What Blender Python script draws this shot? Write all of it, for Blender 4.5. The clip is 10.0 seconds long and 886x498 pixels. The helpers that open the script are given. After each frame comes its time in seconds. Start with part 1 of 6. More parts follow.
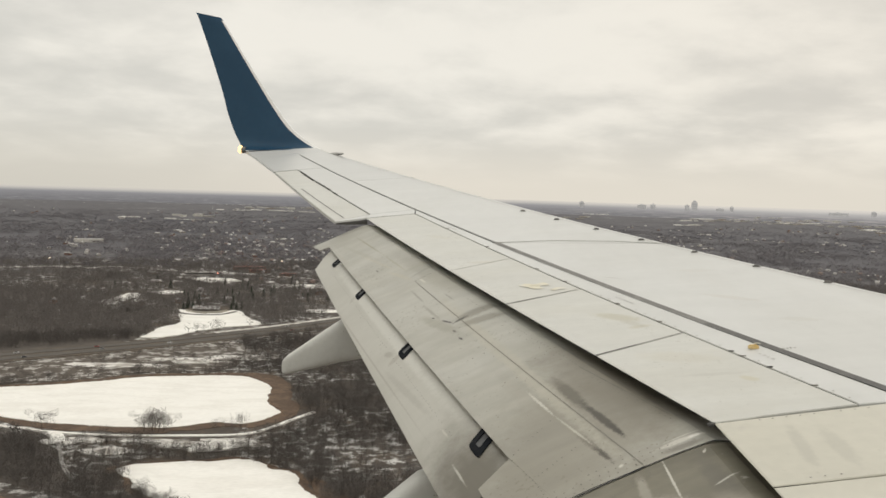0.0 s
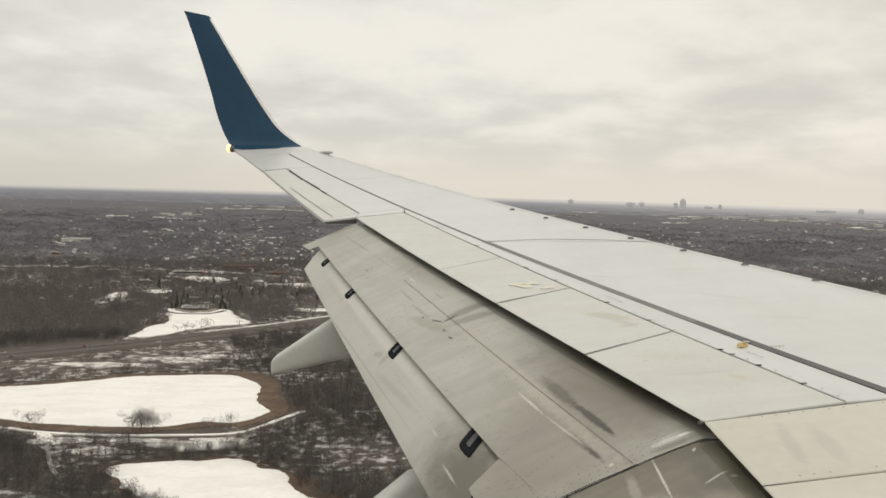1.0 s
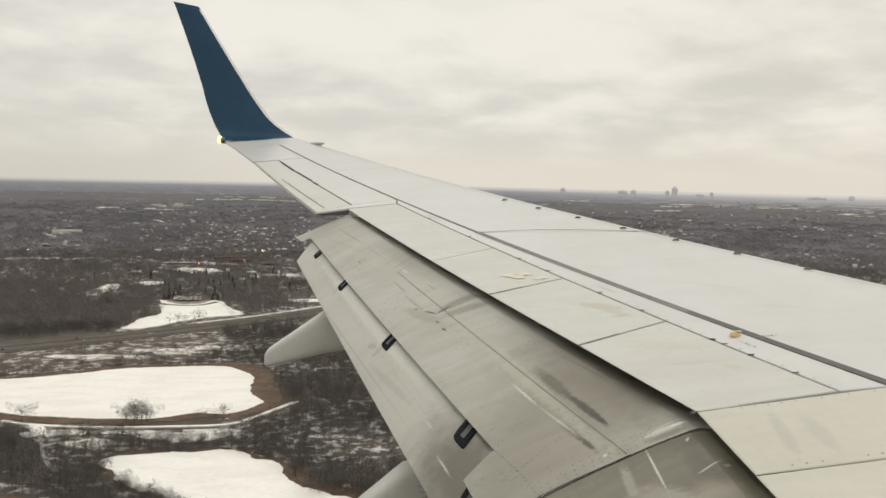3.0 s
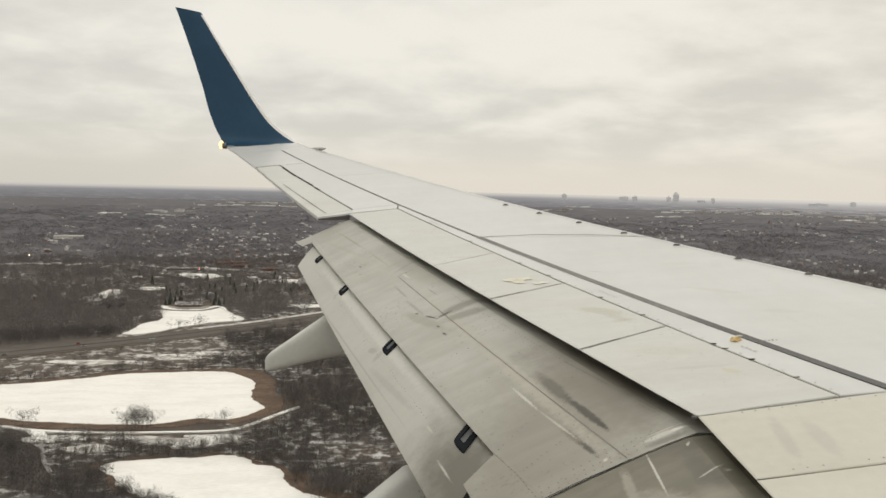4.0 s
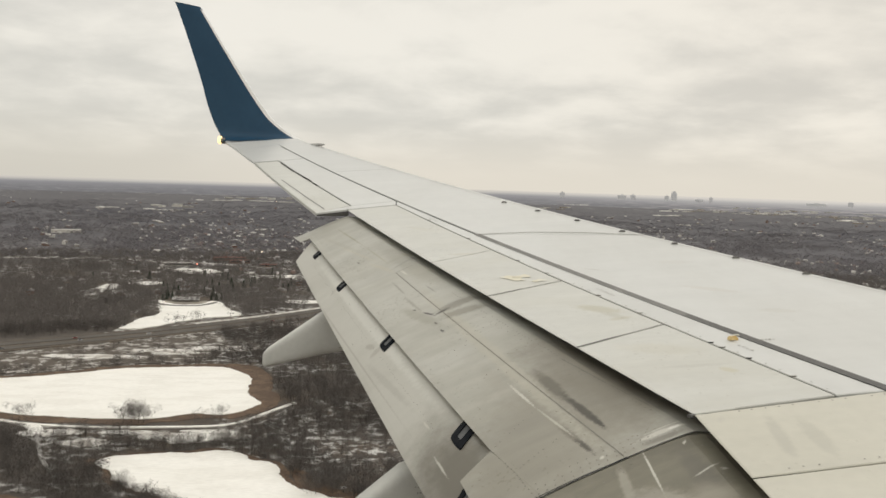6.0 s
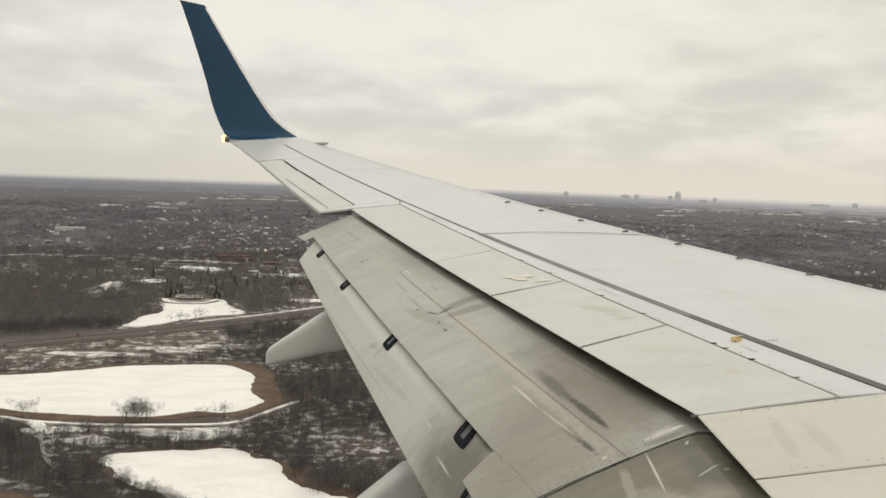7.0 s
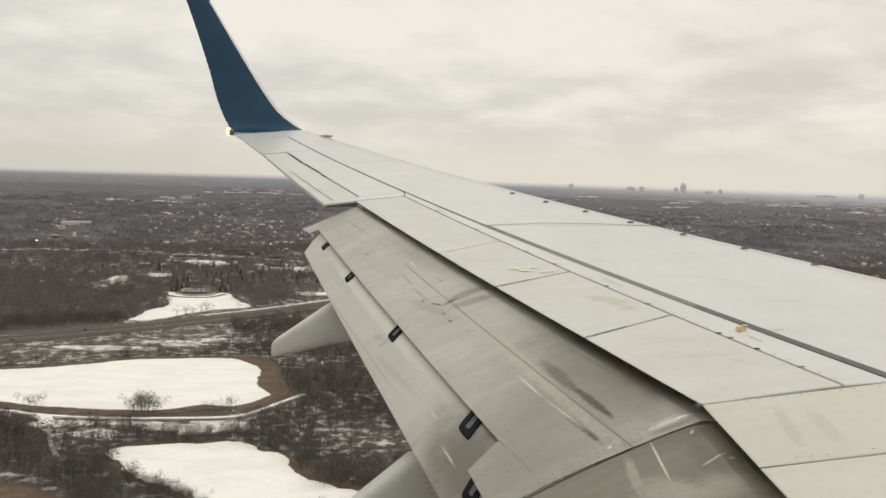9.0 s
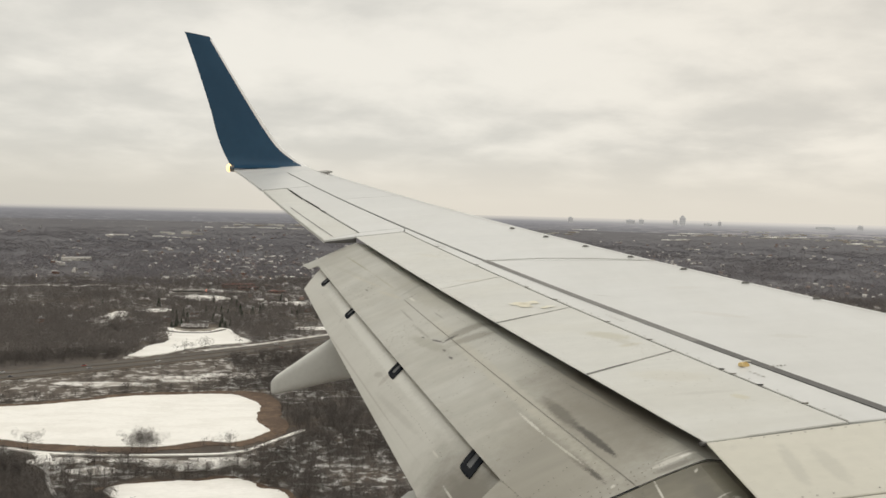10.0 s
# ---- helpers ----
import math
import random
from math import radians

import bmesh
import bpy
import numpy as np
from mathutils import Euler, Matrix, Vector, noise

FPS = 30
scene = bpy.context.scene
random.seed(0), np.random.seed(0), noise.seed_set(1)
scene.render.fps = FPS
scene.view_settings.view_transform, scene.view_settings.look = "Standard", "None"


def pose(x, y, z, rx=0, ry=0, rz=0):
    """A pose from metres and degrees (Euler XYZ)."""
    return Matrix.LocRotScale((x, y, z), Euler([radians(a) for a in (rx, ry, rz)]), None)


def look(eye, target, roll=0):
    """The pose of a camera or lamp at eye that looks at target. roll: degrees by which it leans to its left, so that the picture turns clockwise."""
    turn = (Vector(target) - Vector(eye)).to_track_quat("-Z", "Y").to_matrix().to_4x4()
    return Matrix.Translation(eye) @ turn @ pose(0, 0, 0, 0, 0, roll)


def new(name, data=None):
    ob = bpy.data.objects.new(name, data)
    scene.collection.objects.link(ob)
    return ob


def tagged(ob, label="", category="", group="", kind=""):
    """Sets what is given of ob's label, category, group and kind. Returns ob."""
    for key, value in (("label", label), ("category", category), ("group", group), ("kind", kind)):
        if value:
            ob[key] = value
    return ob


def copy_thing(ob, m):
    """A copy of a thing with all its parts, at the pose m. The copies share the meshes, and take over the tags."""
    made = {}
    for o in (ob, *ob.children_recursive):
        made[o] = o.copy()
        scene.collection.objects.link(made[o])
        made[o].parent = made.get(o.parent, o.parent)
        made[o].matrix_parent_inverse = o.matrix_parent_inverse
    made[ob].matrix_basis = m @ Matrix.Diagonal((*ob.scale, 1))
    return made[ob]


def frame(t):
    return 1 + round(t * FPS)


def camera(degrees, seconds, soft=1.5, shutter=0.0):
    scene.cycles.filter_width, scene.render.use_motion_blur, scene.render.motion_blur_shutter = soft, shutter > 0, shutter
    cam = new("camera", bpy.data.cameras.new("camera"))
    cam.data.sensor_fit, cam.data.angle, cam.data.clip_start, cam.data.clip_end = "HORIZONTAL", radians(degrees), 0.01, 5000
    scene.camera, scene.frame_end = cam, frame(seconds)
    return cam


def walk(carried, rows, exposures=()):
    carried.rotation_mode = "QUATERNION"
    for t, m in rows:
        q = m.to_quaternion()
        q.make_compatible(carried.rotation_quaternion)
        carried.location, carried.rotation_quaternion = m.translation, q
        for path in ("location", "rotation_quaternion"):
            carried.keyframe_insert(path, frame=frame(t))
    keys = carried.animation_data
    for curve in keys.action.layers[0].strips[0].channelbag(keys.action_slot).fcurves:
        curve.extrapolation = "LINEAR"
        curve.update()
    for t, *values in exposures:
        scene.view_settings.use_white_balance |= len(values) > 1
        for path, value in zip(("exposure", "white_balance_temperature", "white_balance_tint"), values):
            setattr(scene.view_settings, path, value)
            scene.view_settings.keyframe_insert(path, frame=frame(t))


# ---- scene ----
# The camera is held by hand beside a cabin window of an airliner on approach; x is forward, y is outboard over the port wing.
# The airliner is banked a little to port: everything aboard turns about the seat by BANK.
ALT = 165.0
BANK = -1.0
cam = camera(53.97, 10.0, soft=1.6)
EYE = (-8.246, 1.70, ALT)
ABOARD = Matrix.Translation(EYE) @ pose(0, 0, 0, BANK) @ Matrix.Translation((-EYE[0], -EYE[1], -EYE[2]))
# seconds, turns in degrees, and the drift of the hand in metres
TURNS = [
    (0.0, 87.469, -1.678, -5.164, 0.007, -0.027, -0.009),
    (0.5, 87.583, -1.629, -5.352, 0.010, -0.018, -0.005),
    (1.0, 87.379, -1.568, -5.867, 0.007, -0.016, -0.003),
    (1.5, 86.394, -1.111, -6.424, 0.003, -0.024, 0.003),
    (2.0, 86.308, -1.301, -6.422, 0.000, -0.020, 0.008),
    (2.5, 86.437, -1.239, -6.416, 0.001, -0.010, 0.014),
    (4.0, 87.072, -1.239, -6.298, 0.008, -0.015, 0.004),
    (4.5, 86.488, -1.556, -6.254, 0.005, -0.005, 0.002),
    (5.0, 86.196, -1.688, -6.323, 0.007, -0.034, 0.005),
    (5.5, 86.897, -1.612, -6.492, 0.005, -0.017, 0.003),
    (7.0, 86.816, -1.938, -6.191, 0.002, -0.022, 0.005),
    (7.5, 86.846, -1.726, -6.158, 0.001, -0.022, 0.011),
    (8.0, 86.789, -1.783, -6.039, 0.001, -0.035, 0.009),
    (8.5, 86.958, -1.846, -5.903, 0.005, -0.011, 0.004),
    (9.0, 86.333, -1.682, -5.863, 0.006, -0.028, -0.007),
    (9.5, 87.561, -1.675, -5.765, 0.004, -0.026, 0.007),
    (10.0, 88.553, -1.365, -5.879, 0.007, -0.012, 0.012),
]
walk(cam, [(t, ABOARD @ pose(EYE[0] + dx, EYE[1] + dy, EYE[2] + dz, rx, ry, rz)) for t, rx, ry, rz, dx, dy, dz in TURNS])

# ---- light: a bright, closed cloud deck and a weak, wide sun behind it ----
SUN_AZ, SUN_EL = radians(-60), radians(38)
world = bpy.data.worlds.new("overcast")
scene.world = world
world.use_nodes = True


def sky_nodes(nt):
    nt.nodes.clear()
    N, L = nt.nodes.new, nt.links.new

    def mth(op, a, b=None, clamp=False):
        n = N("ShaderNodeMath")
        n.operation, n.use_clamp = op, clamp
        for i, v in enumerate((a, b)):
            if v is None:
                continue
            if isinstance(v, (int, float)):
                n.inputs[i].default_value = v
            else:
                L(v, n.inputs[i])
        return n.outputs[0]

    def mix(fac, a, b):
        n = N("ShaderNodeMix")
        n.data_type = "RGBA"
        for s, v in ((0, fac), (6, a), (7, b)):
            if isinstance(v, (int, float)):
                n.inputs[s].default_value = v
            elif isinstance(v, tuple):
                n.inputs[s].default_value = (*v, 1)
            else:
                L(v, n.inputs[s])
        return n.outputs[2]

    def ramp(x, lo, hi):
        n = N("ShaderNodeMapRange")
        n.interpolation_type = "SMOOTHSTEP"
        L(x, n.inputs[0])
        n.inputs[1].default_value, n.inputs[2].default_value = lo, hi
        return n.outputs[0]

    tc = N("ShaderNodeTexCoord")
    sep = N("ShaderNodeSeparateXYZ")
    L(tc.outputs["Generated"], sep.inputs[0])
    up = mth("MAXIMUM", sep.outputs[2], 0.0)
    # the deck as a flat layer seen from below: directions divided by their height
    den = mth("ADD", up, 0.235)
    com = N("ShaderNodeCombineXYZ")
    L(mth("DIVIDE", sep.outputs[0], den), com.inputs[0])
    L(mth("DIVIDE", sep.outputs[1], den), com.inputs[1])

    def cloud(scale, detail, rough, dist, off):
        mp = N("ShaderNodeMapping")
        mp.inputs["Location"].default_value = off
        L(com.outputs[0], mp.inputs[0])
        n = N("ShaderNodeTexNoise")
        n.inputs["Scale"].default_value, n.inputs["Detail"].default_value = scale, detail
        n.inputs["Roughness"].default_value, n.inputs["Distortion"].default_value = rough, dist
        L(mp.outputs[0], n.inputs["Vector"])
        return n.outputs[0]

    big = cloud(0.62, 3, 0.45, 0.0, (3.1, 0.4, 0))
    small = cloud(2.55, 6, 0.53, 0.15, (2.9, 1.3, 0))
    shade = mth("ADD", mth("MULTIPLY", big, 0.45), mth("MULTIPLY", small, 0.55))
    # brighter breaks at middle height, a closed grey layer above and below them
    shade = mth("ADD", shade, mth("MULTIPLY", ramp(up, 0.085, 0.15), 0.06))
    shade = mth("SUBTRACT", shade, mth("MULTIPLY", ramp(up, 0.165, 0.22), 0.06))
    aft = ramp(sep.outputs[0], -0.4, 0.1)  # the deck is thicker towards the tail
    shade = mth("ADD", shade, mth("MULTIPLY", mth("SUBTRACT", aft, 1.0), 0.05))
    lit = ramp(shade, 0.387, 0.632)
    deck = mix(lit, (0.640, 0.620, 0.565), (0.855, 0.818, 0.737))
    deck = mix(ramp(sep.outputs[0], 0.05, 0.55), deck, mix(lit, (0.655, 0.622, 0.558), (0.872, 0.820, 0.725)))
    low = mix(ramp(up, 0.0, 0.085), mix(aft, (0.615, 0.588, 0.522), (0.745, 0.695, 0.605)), deck)
    # an overcast sky is brighter overhead than at the horizon
    gain = mix(ramp(up, 0.22, 0.9), (1.0, 1.0, 1.0), SKY_GAIN)
    vm = N("ShaderNodeVectorMath")
    vm.operation = "MULTIPLY"
    L(low, vm.inputs[0])
    L(gain, vm.inputs[1])
    clear = N("ShaderNodeTexSky")
    clear.sky_type, clear.sun_disc = "NISHITA", False
    clear.sun_elevation, clear.sun_rotation = SUN_EL, SUN_AZ
    dim = N("ShaderNodeVectorMath")
    dim.operation = "SCALE"
    L(clear.outputs[0], dim.inputs[0])
    dim.inputs["Scale"].default_value = 0.004
    tot = N("ShaderNodeVectorMath")
    L(vm.outputs[0], tot.inputs[0])
    L(dim.outputs[0], tot.inputs[1])
    bg = N("ShaderNodeBackground")
    L(tot.outputs[0], bg.inputs[0])
    bg.inputs[1].default_value = 1.0
    out = N("ShaderNodeOutputWorld")
    L(bg.outputs[0], out.inputs[0])


SKY_GAIN = (1.52, 1.54, 1.57)
sky_nodes(world.node_tree)
sun = new("sun", bpy.data.lights.new("sun", "SUN"))
sun.data.energy, sun.data.angle, sun.data.color = 0.6, radians(25), (1.0, 0.97, 0.93)
sun.matrix_world = look((0, 0, 400), (-math.sin(SUN_AZ) * -300, -math.cos(SUN_AZ) * 300, 400 - 300 * math.tan(SUN_EL)))
scene.view_settings.exposure = 0.0


# ---- materials ----
def aboard_position(nt):
    """Places in the aircraft's own axes, before its bank."""
    geo, mp = nt.nodes.new("ShaderNodeNewGeometry"), nt.nodes.new("ShaderNodeMapping")
    back = ABOARD.inverted()
    mp.inputs["Location"].default_value, mp.inputs["Rotation"].default_value = back.translation, back.to_euler()
    nt.links.new(geo.outputs["Position"], mp.inputs[0])
    return mp


def material(name, base, rough=0.5, metal=0.0, second=None, scale=4.0, amount=0.5, grain=0.0, grain_scale=60.0, bump=0.0,
             stretch=(1, 1, 1), lo=0.42, hi=0.62, rand=0.0, coat=0.0, stains_and_shading=(), flow=0.0, specks=0.0, spec=0.5):
    """A surface with two scales of variation: broad patches towards `second`, and a fine grain with relief."""
    m = bpy.data.materials.new(name)
    m.use_nodes = True
    nt = m.node_tree
    nt.nodes.clear()
    N, L = nt.nodes.new, nt.links.new
    bs, out = N("ShaderNodeBsdfPrincipled"), N("ShaderNodeOutputMaterial")
    L(bs.outputs[0], out.inputs[0])
    bs.inputs["Roughness"].default_value, bs.inputs["Metallic"].default_value = rough, metal
    bs.inputs["Coat Weight"].default_value = coat
    bs.inputs["Specular IOR Level"].default_value = spec
    geo = aboard_position(nt)
    mp = N("ShaderNodeMapping")
    mp.inputs["Scale"].default_value = stretch
    L(geo.outputs[0], mp.inputs[0])
    n1 = N("ShaderNodeTexNoise")
    n1.inputs["Scale"].default_value, n1.inputs["Detail"].default_value, n1.inputs["Roughness"].default_value = scale, 6, 0.6
    L(mp.outputs[0], n1.inputs["Vector"])
    mr = N("ShaderNodeMapRange")
    mr.interpolation_type = "SMOOTHSTEP"
    mr.inputs[1].default_value, mr.inputs[2].default_value, mr.inputs[4].default_value = lo, hi, amount
    L(n1.outputs[0], mr.inputs[0])
    mx = N("ShaderNodeMix")
    mx.data_type = "RGBA"
    mx.inputs[6].default_value = (*base, 1)
    mx.inputs[7].default_value = (*(second or base), 1)
    L(mr.outputs[0], mx.inputs[0])
    colour = mx.outputs[2]
    n2 = N("ShaderNodeTexNoise")
    n2.inputs["Scale"].default_value, n2.inputs["Detail"].default_value = grain_scale, 4
    L(mp.outputs[0], n2.inputs["Vector"])
    if grain:
        g = N("ShaderNodeMapRange")
        g.inputs[1].default_value, g.inputs[2].default_value = 0.3, 0.7
        g.inputs[3].default_value, g.inputs[4].default_value = 1 - grain, 1 + grain
        L(n2.outputs[0], g.inputs[0])
        s = N("ShaderNodeVectorMath")
        s.operation = "SCALE"
        L(colour, s.inputs[0])
        L(g.outputs[0], s.inputs["Scale"])
        colour = s.outputs[0]
    rough_edges = []
    for es in (5.0, 24.0, 60.0) if stains_and_shading else ():
        e = N("ShaderNodeTexNoise")
        e.inputs["Scale"].default_value, e.inputs["Detail"].default_value, e.inputs["Roughness"].default_value = es, 8, 0.66
        L(geo.outputs[0], e.inputs["Vector"])
        rough_edges.append(e)
    for x0, y0, x1, y1, wide, shade, strong in stains_and_shading:
        # a soft-edged streak between two plan points, its rim broken by noise
        tm = N("ShaderNodeMapping")
        tm.vector_type = "TEXTURE"
        tm.inputs["Location"].default_value = ((x0 + x1) / 2, (y0 + y1) / 2, 0)
        tm.inputs["Rotation"].default_value = (0, 0, math.atan2(y1 - y0, x1 - x0))
        tm.inputs["Scale"].default_value = (math.hypot(x1 - x0, y1 - y0) / 2, wide / 2, 1e6)
        L(geo.outputs[0], tm.inputs[0])
        far = N("ShaderNodeVectorMath")
        far.operation = "LENGTH"
        L(tm.outputs[0], far.inputs[0])
        ad = N("ShaderNodeMath")
        ad.operation = "MULTIPLY_ADD"
        L(rough_edges[0 if wide > 0.22 else 1 if wide > 0.045 else 2].outputs[0], ad.inputs[0])
        ad.inputs[1].default_value = 0.9 if wide > 0.22 else 1.1 if wide > 0.045 else 1.9
        L(far.outputs["Value"], ad.inputs[2])
        sm = N("ShaderNodeMapRange")
        sm.interpolation_type = "SMOOTHSTEP"
        sm.inputs[1].default_value, sm.inputs[2].default_value = (1.6, 0.65) if wide > 0.22 else (1.7, 1.0) if wide > 0.045 else (2.15, 1.25)
        sm.inputs[3].default_value, sm.inputs[4].default_value = 0.0, strong
        L(ad.outputs[0], sm.inputs[0])
        sx = N("ShaderNodeMix")
        sx.data_type = "RGBA"
        L(sm.outputs[0], sx.inputs[0])
        L(colour, sx.inputs[6])
        sx.inputs[7].default_value = (*shade, 1)
        colour = sx.outputs[2]
    if flow:
        # dirt drawn out along the airflow, at two widths
        for k, (fs, fa) in enumerate(((3.2, flow), (11.0, flow * 0.7))):
            fm = N("ShaderNodeMapping")
            fm.inputs["Scale"].default_value, fm.inputs["Location"].default_value = (0.16, 1.0, 0.0), (0, 3.3 * k, 0)
            L(geo.outputs[0], fm.inputs[0])
            fn = N("ShaderNodeTexNoise")
            fn.inputs["Scale"].default_value, fn.inputs["Detail"].default_value, fn.inputs["Roughness"].default_value = fs, 5, 0.6
            L(fm.outputs[0], fn.inputs["Vector"])
            fr = N("ShaderNodeMapRange")
            fr.inputs[1].default_value, fr.inputs[2].default_value = 0.3, 0.7
            fr.inputs[3].default_value, fr.inputs[4].default_value = 1 - fa, 1 + fa
            L(fn.outputs[0], fr.inputs[0])
            s = N("ShaderNodeVectorMath")
            s.operation = "SCALE"
            L(colour, s.inputs[0])
            L(fr.outputs[0], s.inputs["Scale"])
            colour = s.outputs[0]
    if specks:
        # sparse small grimy dots, gathered in patches
        sn, sp = N("ShaderNodeTexNoise"), N("ShaderNodeTexNoise")
        sn.inputs["Scale"].default_value, sn.inputs["Detail"].default_value = 34.0, 3
        sp.inputs["Scale"].default_value, sp.inputs["Detail"].default_value = 1.7, 3
        for q in (sn, sp):
            L(geo.outputs[0], q.inputs["Vector"])
        su = N("ShaderNodeMath")
        su.operation = "MULTIPLY_ADD"
        L(sp.outputs[0], su.inputs[0])
        su.inputs[1].default_value = 0.5
        L(sn.outputs[0], su.inputs[2])
        sr = N("ShaderNodeMapRange")
        sr.interpolation_type = "SMOOTHSTEP"
        sr.inputs[1].default_value, sr.inputs[2].default_value, sr.inputs[4].default_value = 0.90, 1.02, specks
        L(su.outputs[0], sr.inputs[0])
        sx = N("ShaderNodeMix")
        sx.data_type = "RGBA"
        L(sr.outputs[0], sx.inputs[0])
        L(colour, sx.inputs[6])
        sx.inputs[7].default_value = (0.20, 0.18, 0.13, 1)
        colour = sx.outputs[2]
    if rand:
        oi = N("ShaderNodeObjectInfo")
        ad = N("ShaderNodeMapRange")
        ad.inputs[3].default_value, ad.inputs[4].default_value = 1 - rand, 1 + rand
        L(oi.outputs["Random"], ad.inputs[0])
        s = N("ShaderNodeVectorMath")
        s.operation = "SCALE"
        L(colour, s.inputs[0])
        L(ad.outputs[0], s.inputs["Scale"])
        colour = s.outputs[0]
    L(colour, bs.inputs["Base Color"])
    if bump:
        b = N("ShaderNodeBump")
        b.inputs["Strength"].default_value, b.inputs["Distance"].default_value = 1.0, bump
        L(n2.outputs[0], b.inputs["Height"])
        L(b.outputs[0], bs.inputs["Normal"])
    return m


def island_material(name, colours, rough=0.9, sheer=0.0):
    """For joined stuff: every island takes one of the colours."""
    m = bpy.data.materials.new(name)
    m.use_nodes = True
    nt = m.node_tree
    bs = nt.nodes["Principled BSDF"]
    bs.inputs["Roughness"].default_value = rough
    geo = nt.nodes.new("ShaderNodeNewGeometry")
    cr = nt.nodes.new("ShaderNodeValToRGB")
    cr.color_ramp.interpolation = "CONSTANT"
    while len(cr.color_ramp.elements) < len(colours):
        cr.color_ramp.elements.new(0.5)
    for i, (e, c) in enumerate(zip(cr.color_ramp.elements, colours)):
        e.position, e.color = i / len(colours), (*c, 1)
    nt.links.new(geo.outputs["Random Per Island"], cr.inputs[0])
    nt.links.new(cr.outputs[0], bs.inputs["Base Color"])
    if sheer:
        # open twigs let part of the light through
        tr, mx = nt.nodes.new("ShaderNodeBsdfTranslucent"), nt.nodes.new("ShaderNodeMixShader")
        nt.links.new(cr.outputs[0], tr.inputs[0])
        mx.inputs[0].default_value = sheer
        nt.links.new(bs.outputs[0], mx.inputs[1])
        nt.links.new(tr.outputs[0], mx.inputs[2])
        nt.links.new(mx.outputs[0], nt.nodes["Material Output"].inputs[0])
    return m


def glow(name, colour, power):
    m = bpy.data.materials.new(name)
    m.use_nodes = True
    bs = m.node_tree.nodes["Principled BSDF"]
    bs.inputs["Base Color"].default_value = (*colour, 1)
    bs.inputs["Emission Color"].default_value, bs.inputs["Emission Strength"].default_value = (*colour, 1), power
    return m


PALE, TAN = (0.58, 0.565, 0.50), (0.50, 0.46, 0.36)
# Two soft patches turn the outer wing greyer towards the tip.
WHITE = material("wing_paint", (0.602, 0.605, 0.589), 0.3, second=(0.545, 0.545, 0.52), flow=0.026, specks=0.06, scale=0.9, amount=0.5, grain=0.02, grain_scale=9, bump=0.0005, stretch=(1, 0.5, 1), stains_and_shading=(
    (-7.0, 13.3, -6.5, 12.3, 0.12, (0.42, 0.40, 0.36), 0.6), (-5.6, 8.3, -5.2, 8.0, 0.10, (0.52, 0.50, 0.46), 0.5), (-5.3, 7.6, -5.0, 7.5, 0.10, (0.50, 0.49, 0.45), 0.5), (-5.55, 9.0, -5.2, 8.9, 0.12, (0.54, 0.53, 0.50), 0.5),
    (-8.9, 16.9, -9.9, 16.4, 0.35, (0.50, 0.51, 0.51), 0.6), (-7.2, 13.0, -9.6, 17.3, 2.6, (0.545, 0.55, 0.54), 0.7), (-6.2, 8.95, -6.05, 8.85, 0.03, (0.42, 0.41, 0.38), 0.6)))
SPOILER = material("spoiler_paint", (0.570, 0.568, 0.531), 0.42, second=(0.515, 0.503, 0.445), scale=1.1, amount=0.35, flow=0.034, specks=0.24, grain=0.025, grain_scale=14, bump=0.0005, stretch=(0.7, 1.2, 1), stains_and_shading=(
    (-6.55, 8.0, -6.2, 7.75, 0.16, (0.46, 0.44, 0.35), 0.75), (-6.38, 7.62, -6.18, 7.66, 0.07, (0.48, 0.45, 0.35), 0.6), (-6.0, 6.62, -5.9, 6.54, 0.08, (0.50, 0.47, 0.36), 0.7), (-5.95, 6.9, -6.5, 7.1, 0.22, (0.53, 0.51, 0.44), 0.5),
    (-7.3, 9.7, -7.0, 9.65, 0.08, (0.50, 0.47, 0.38), 0.4), (-5.88, 6.67, -6.36, 6.70, 0.055, (0.47, 0.46, 0.42), 0.55), (-6.42, 7.90, -6.22, 7.58, 0.10, (0.47, 0.455, 0.39), 0.6), (-7.6, 10.9, -7.3, 10.6, 0.10, (0.54, 0.52, 0.45), 0.4)))
# Warmer than the wing paint: the window's tint put into the panel colour.
CREAMY = material("window_tinted_paint", (0.558, 0.538, 0.462), 0.42, second=(0.522, 0.503, 0.425), flow=0.03, specks=0.15, scale=1.2, amount=0.35, grain=0.025, grain_scale=14, bump=0.0005, stains_and_shading=(
    (-6.03, 5.95, -6.13, 5.45, 0.09, (0.43, 0.415, 0.36), 0.6), (-5.88, 5.92, -5.935, 5.42, 0.11, (0.45, 0.435, 0.375), 0.6), (-6.25, 6.0, -6.3, 5.9, 0.05, (0.5, 0.48, 0.42), 0.5)))
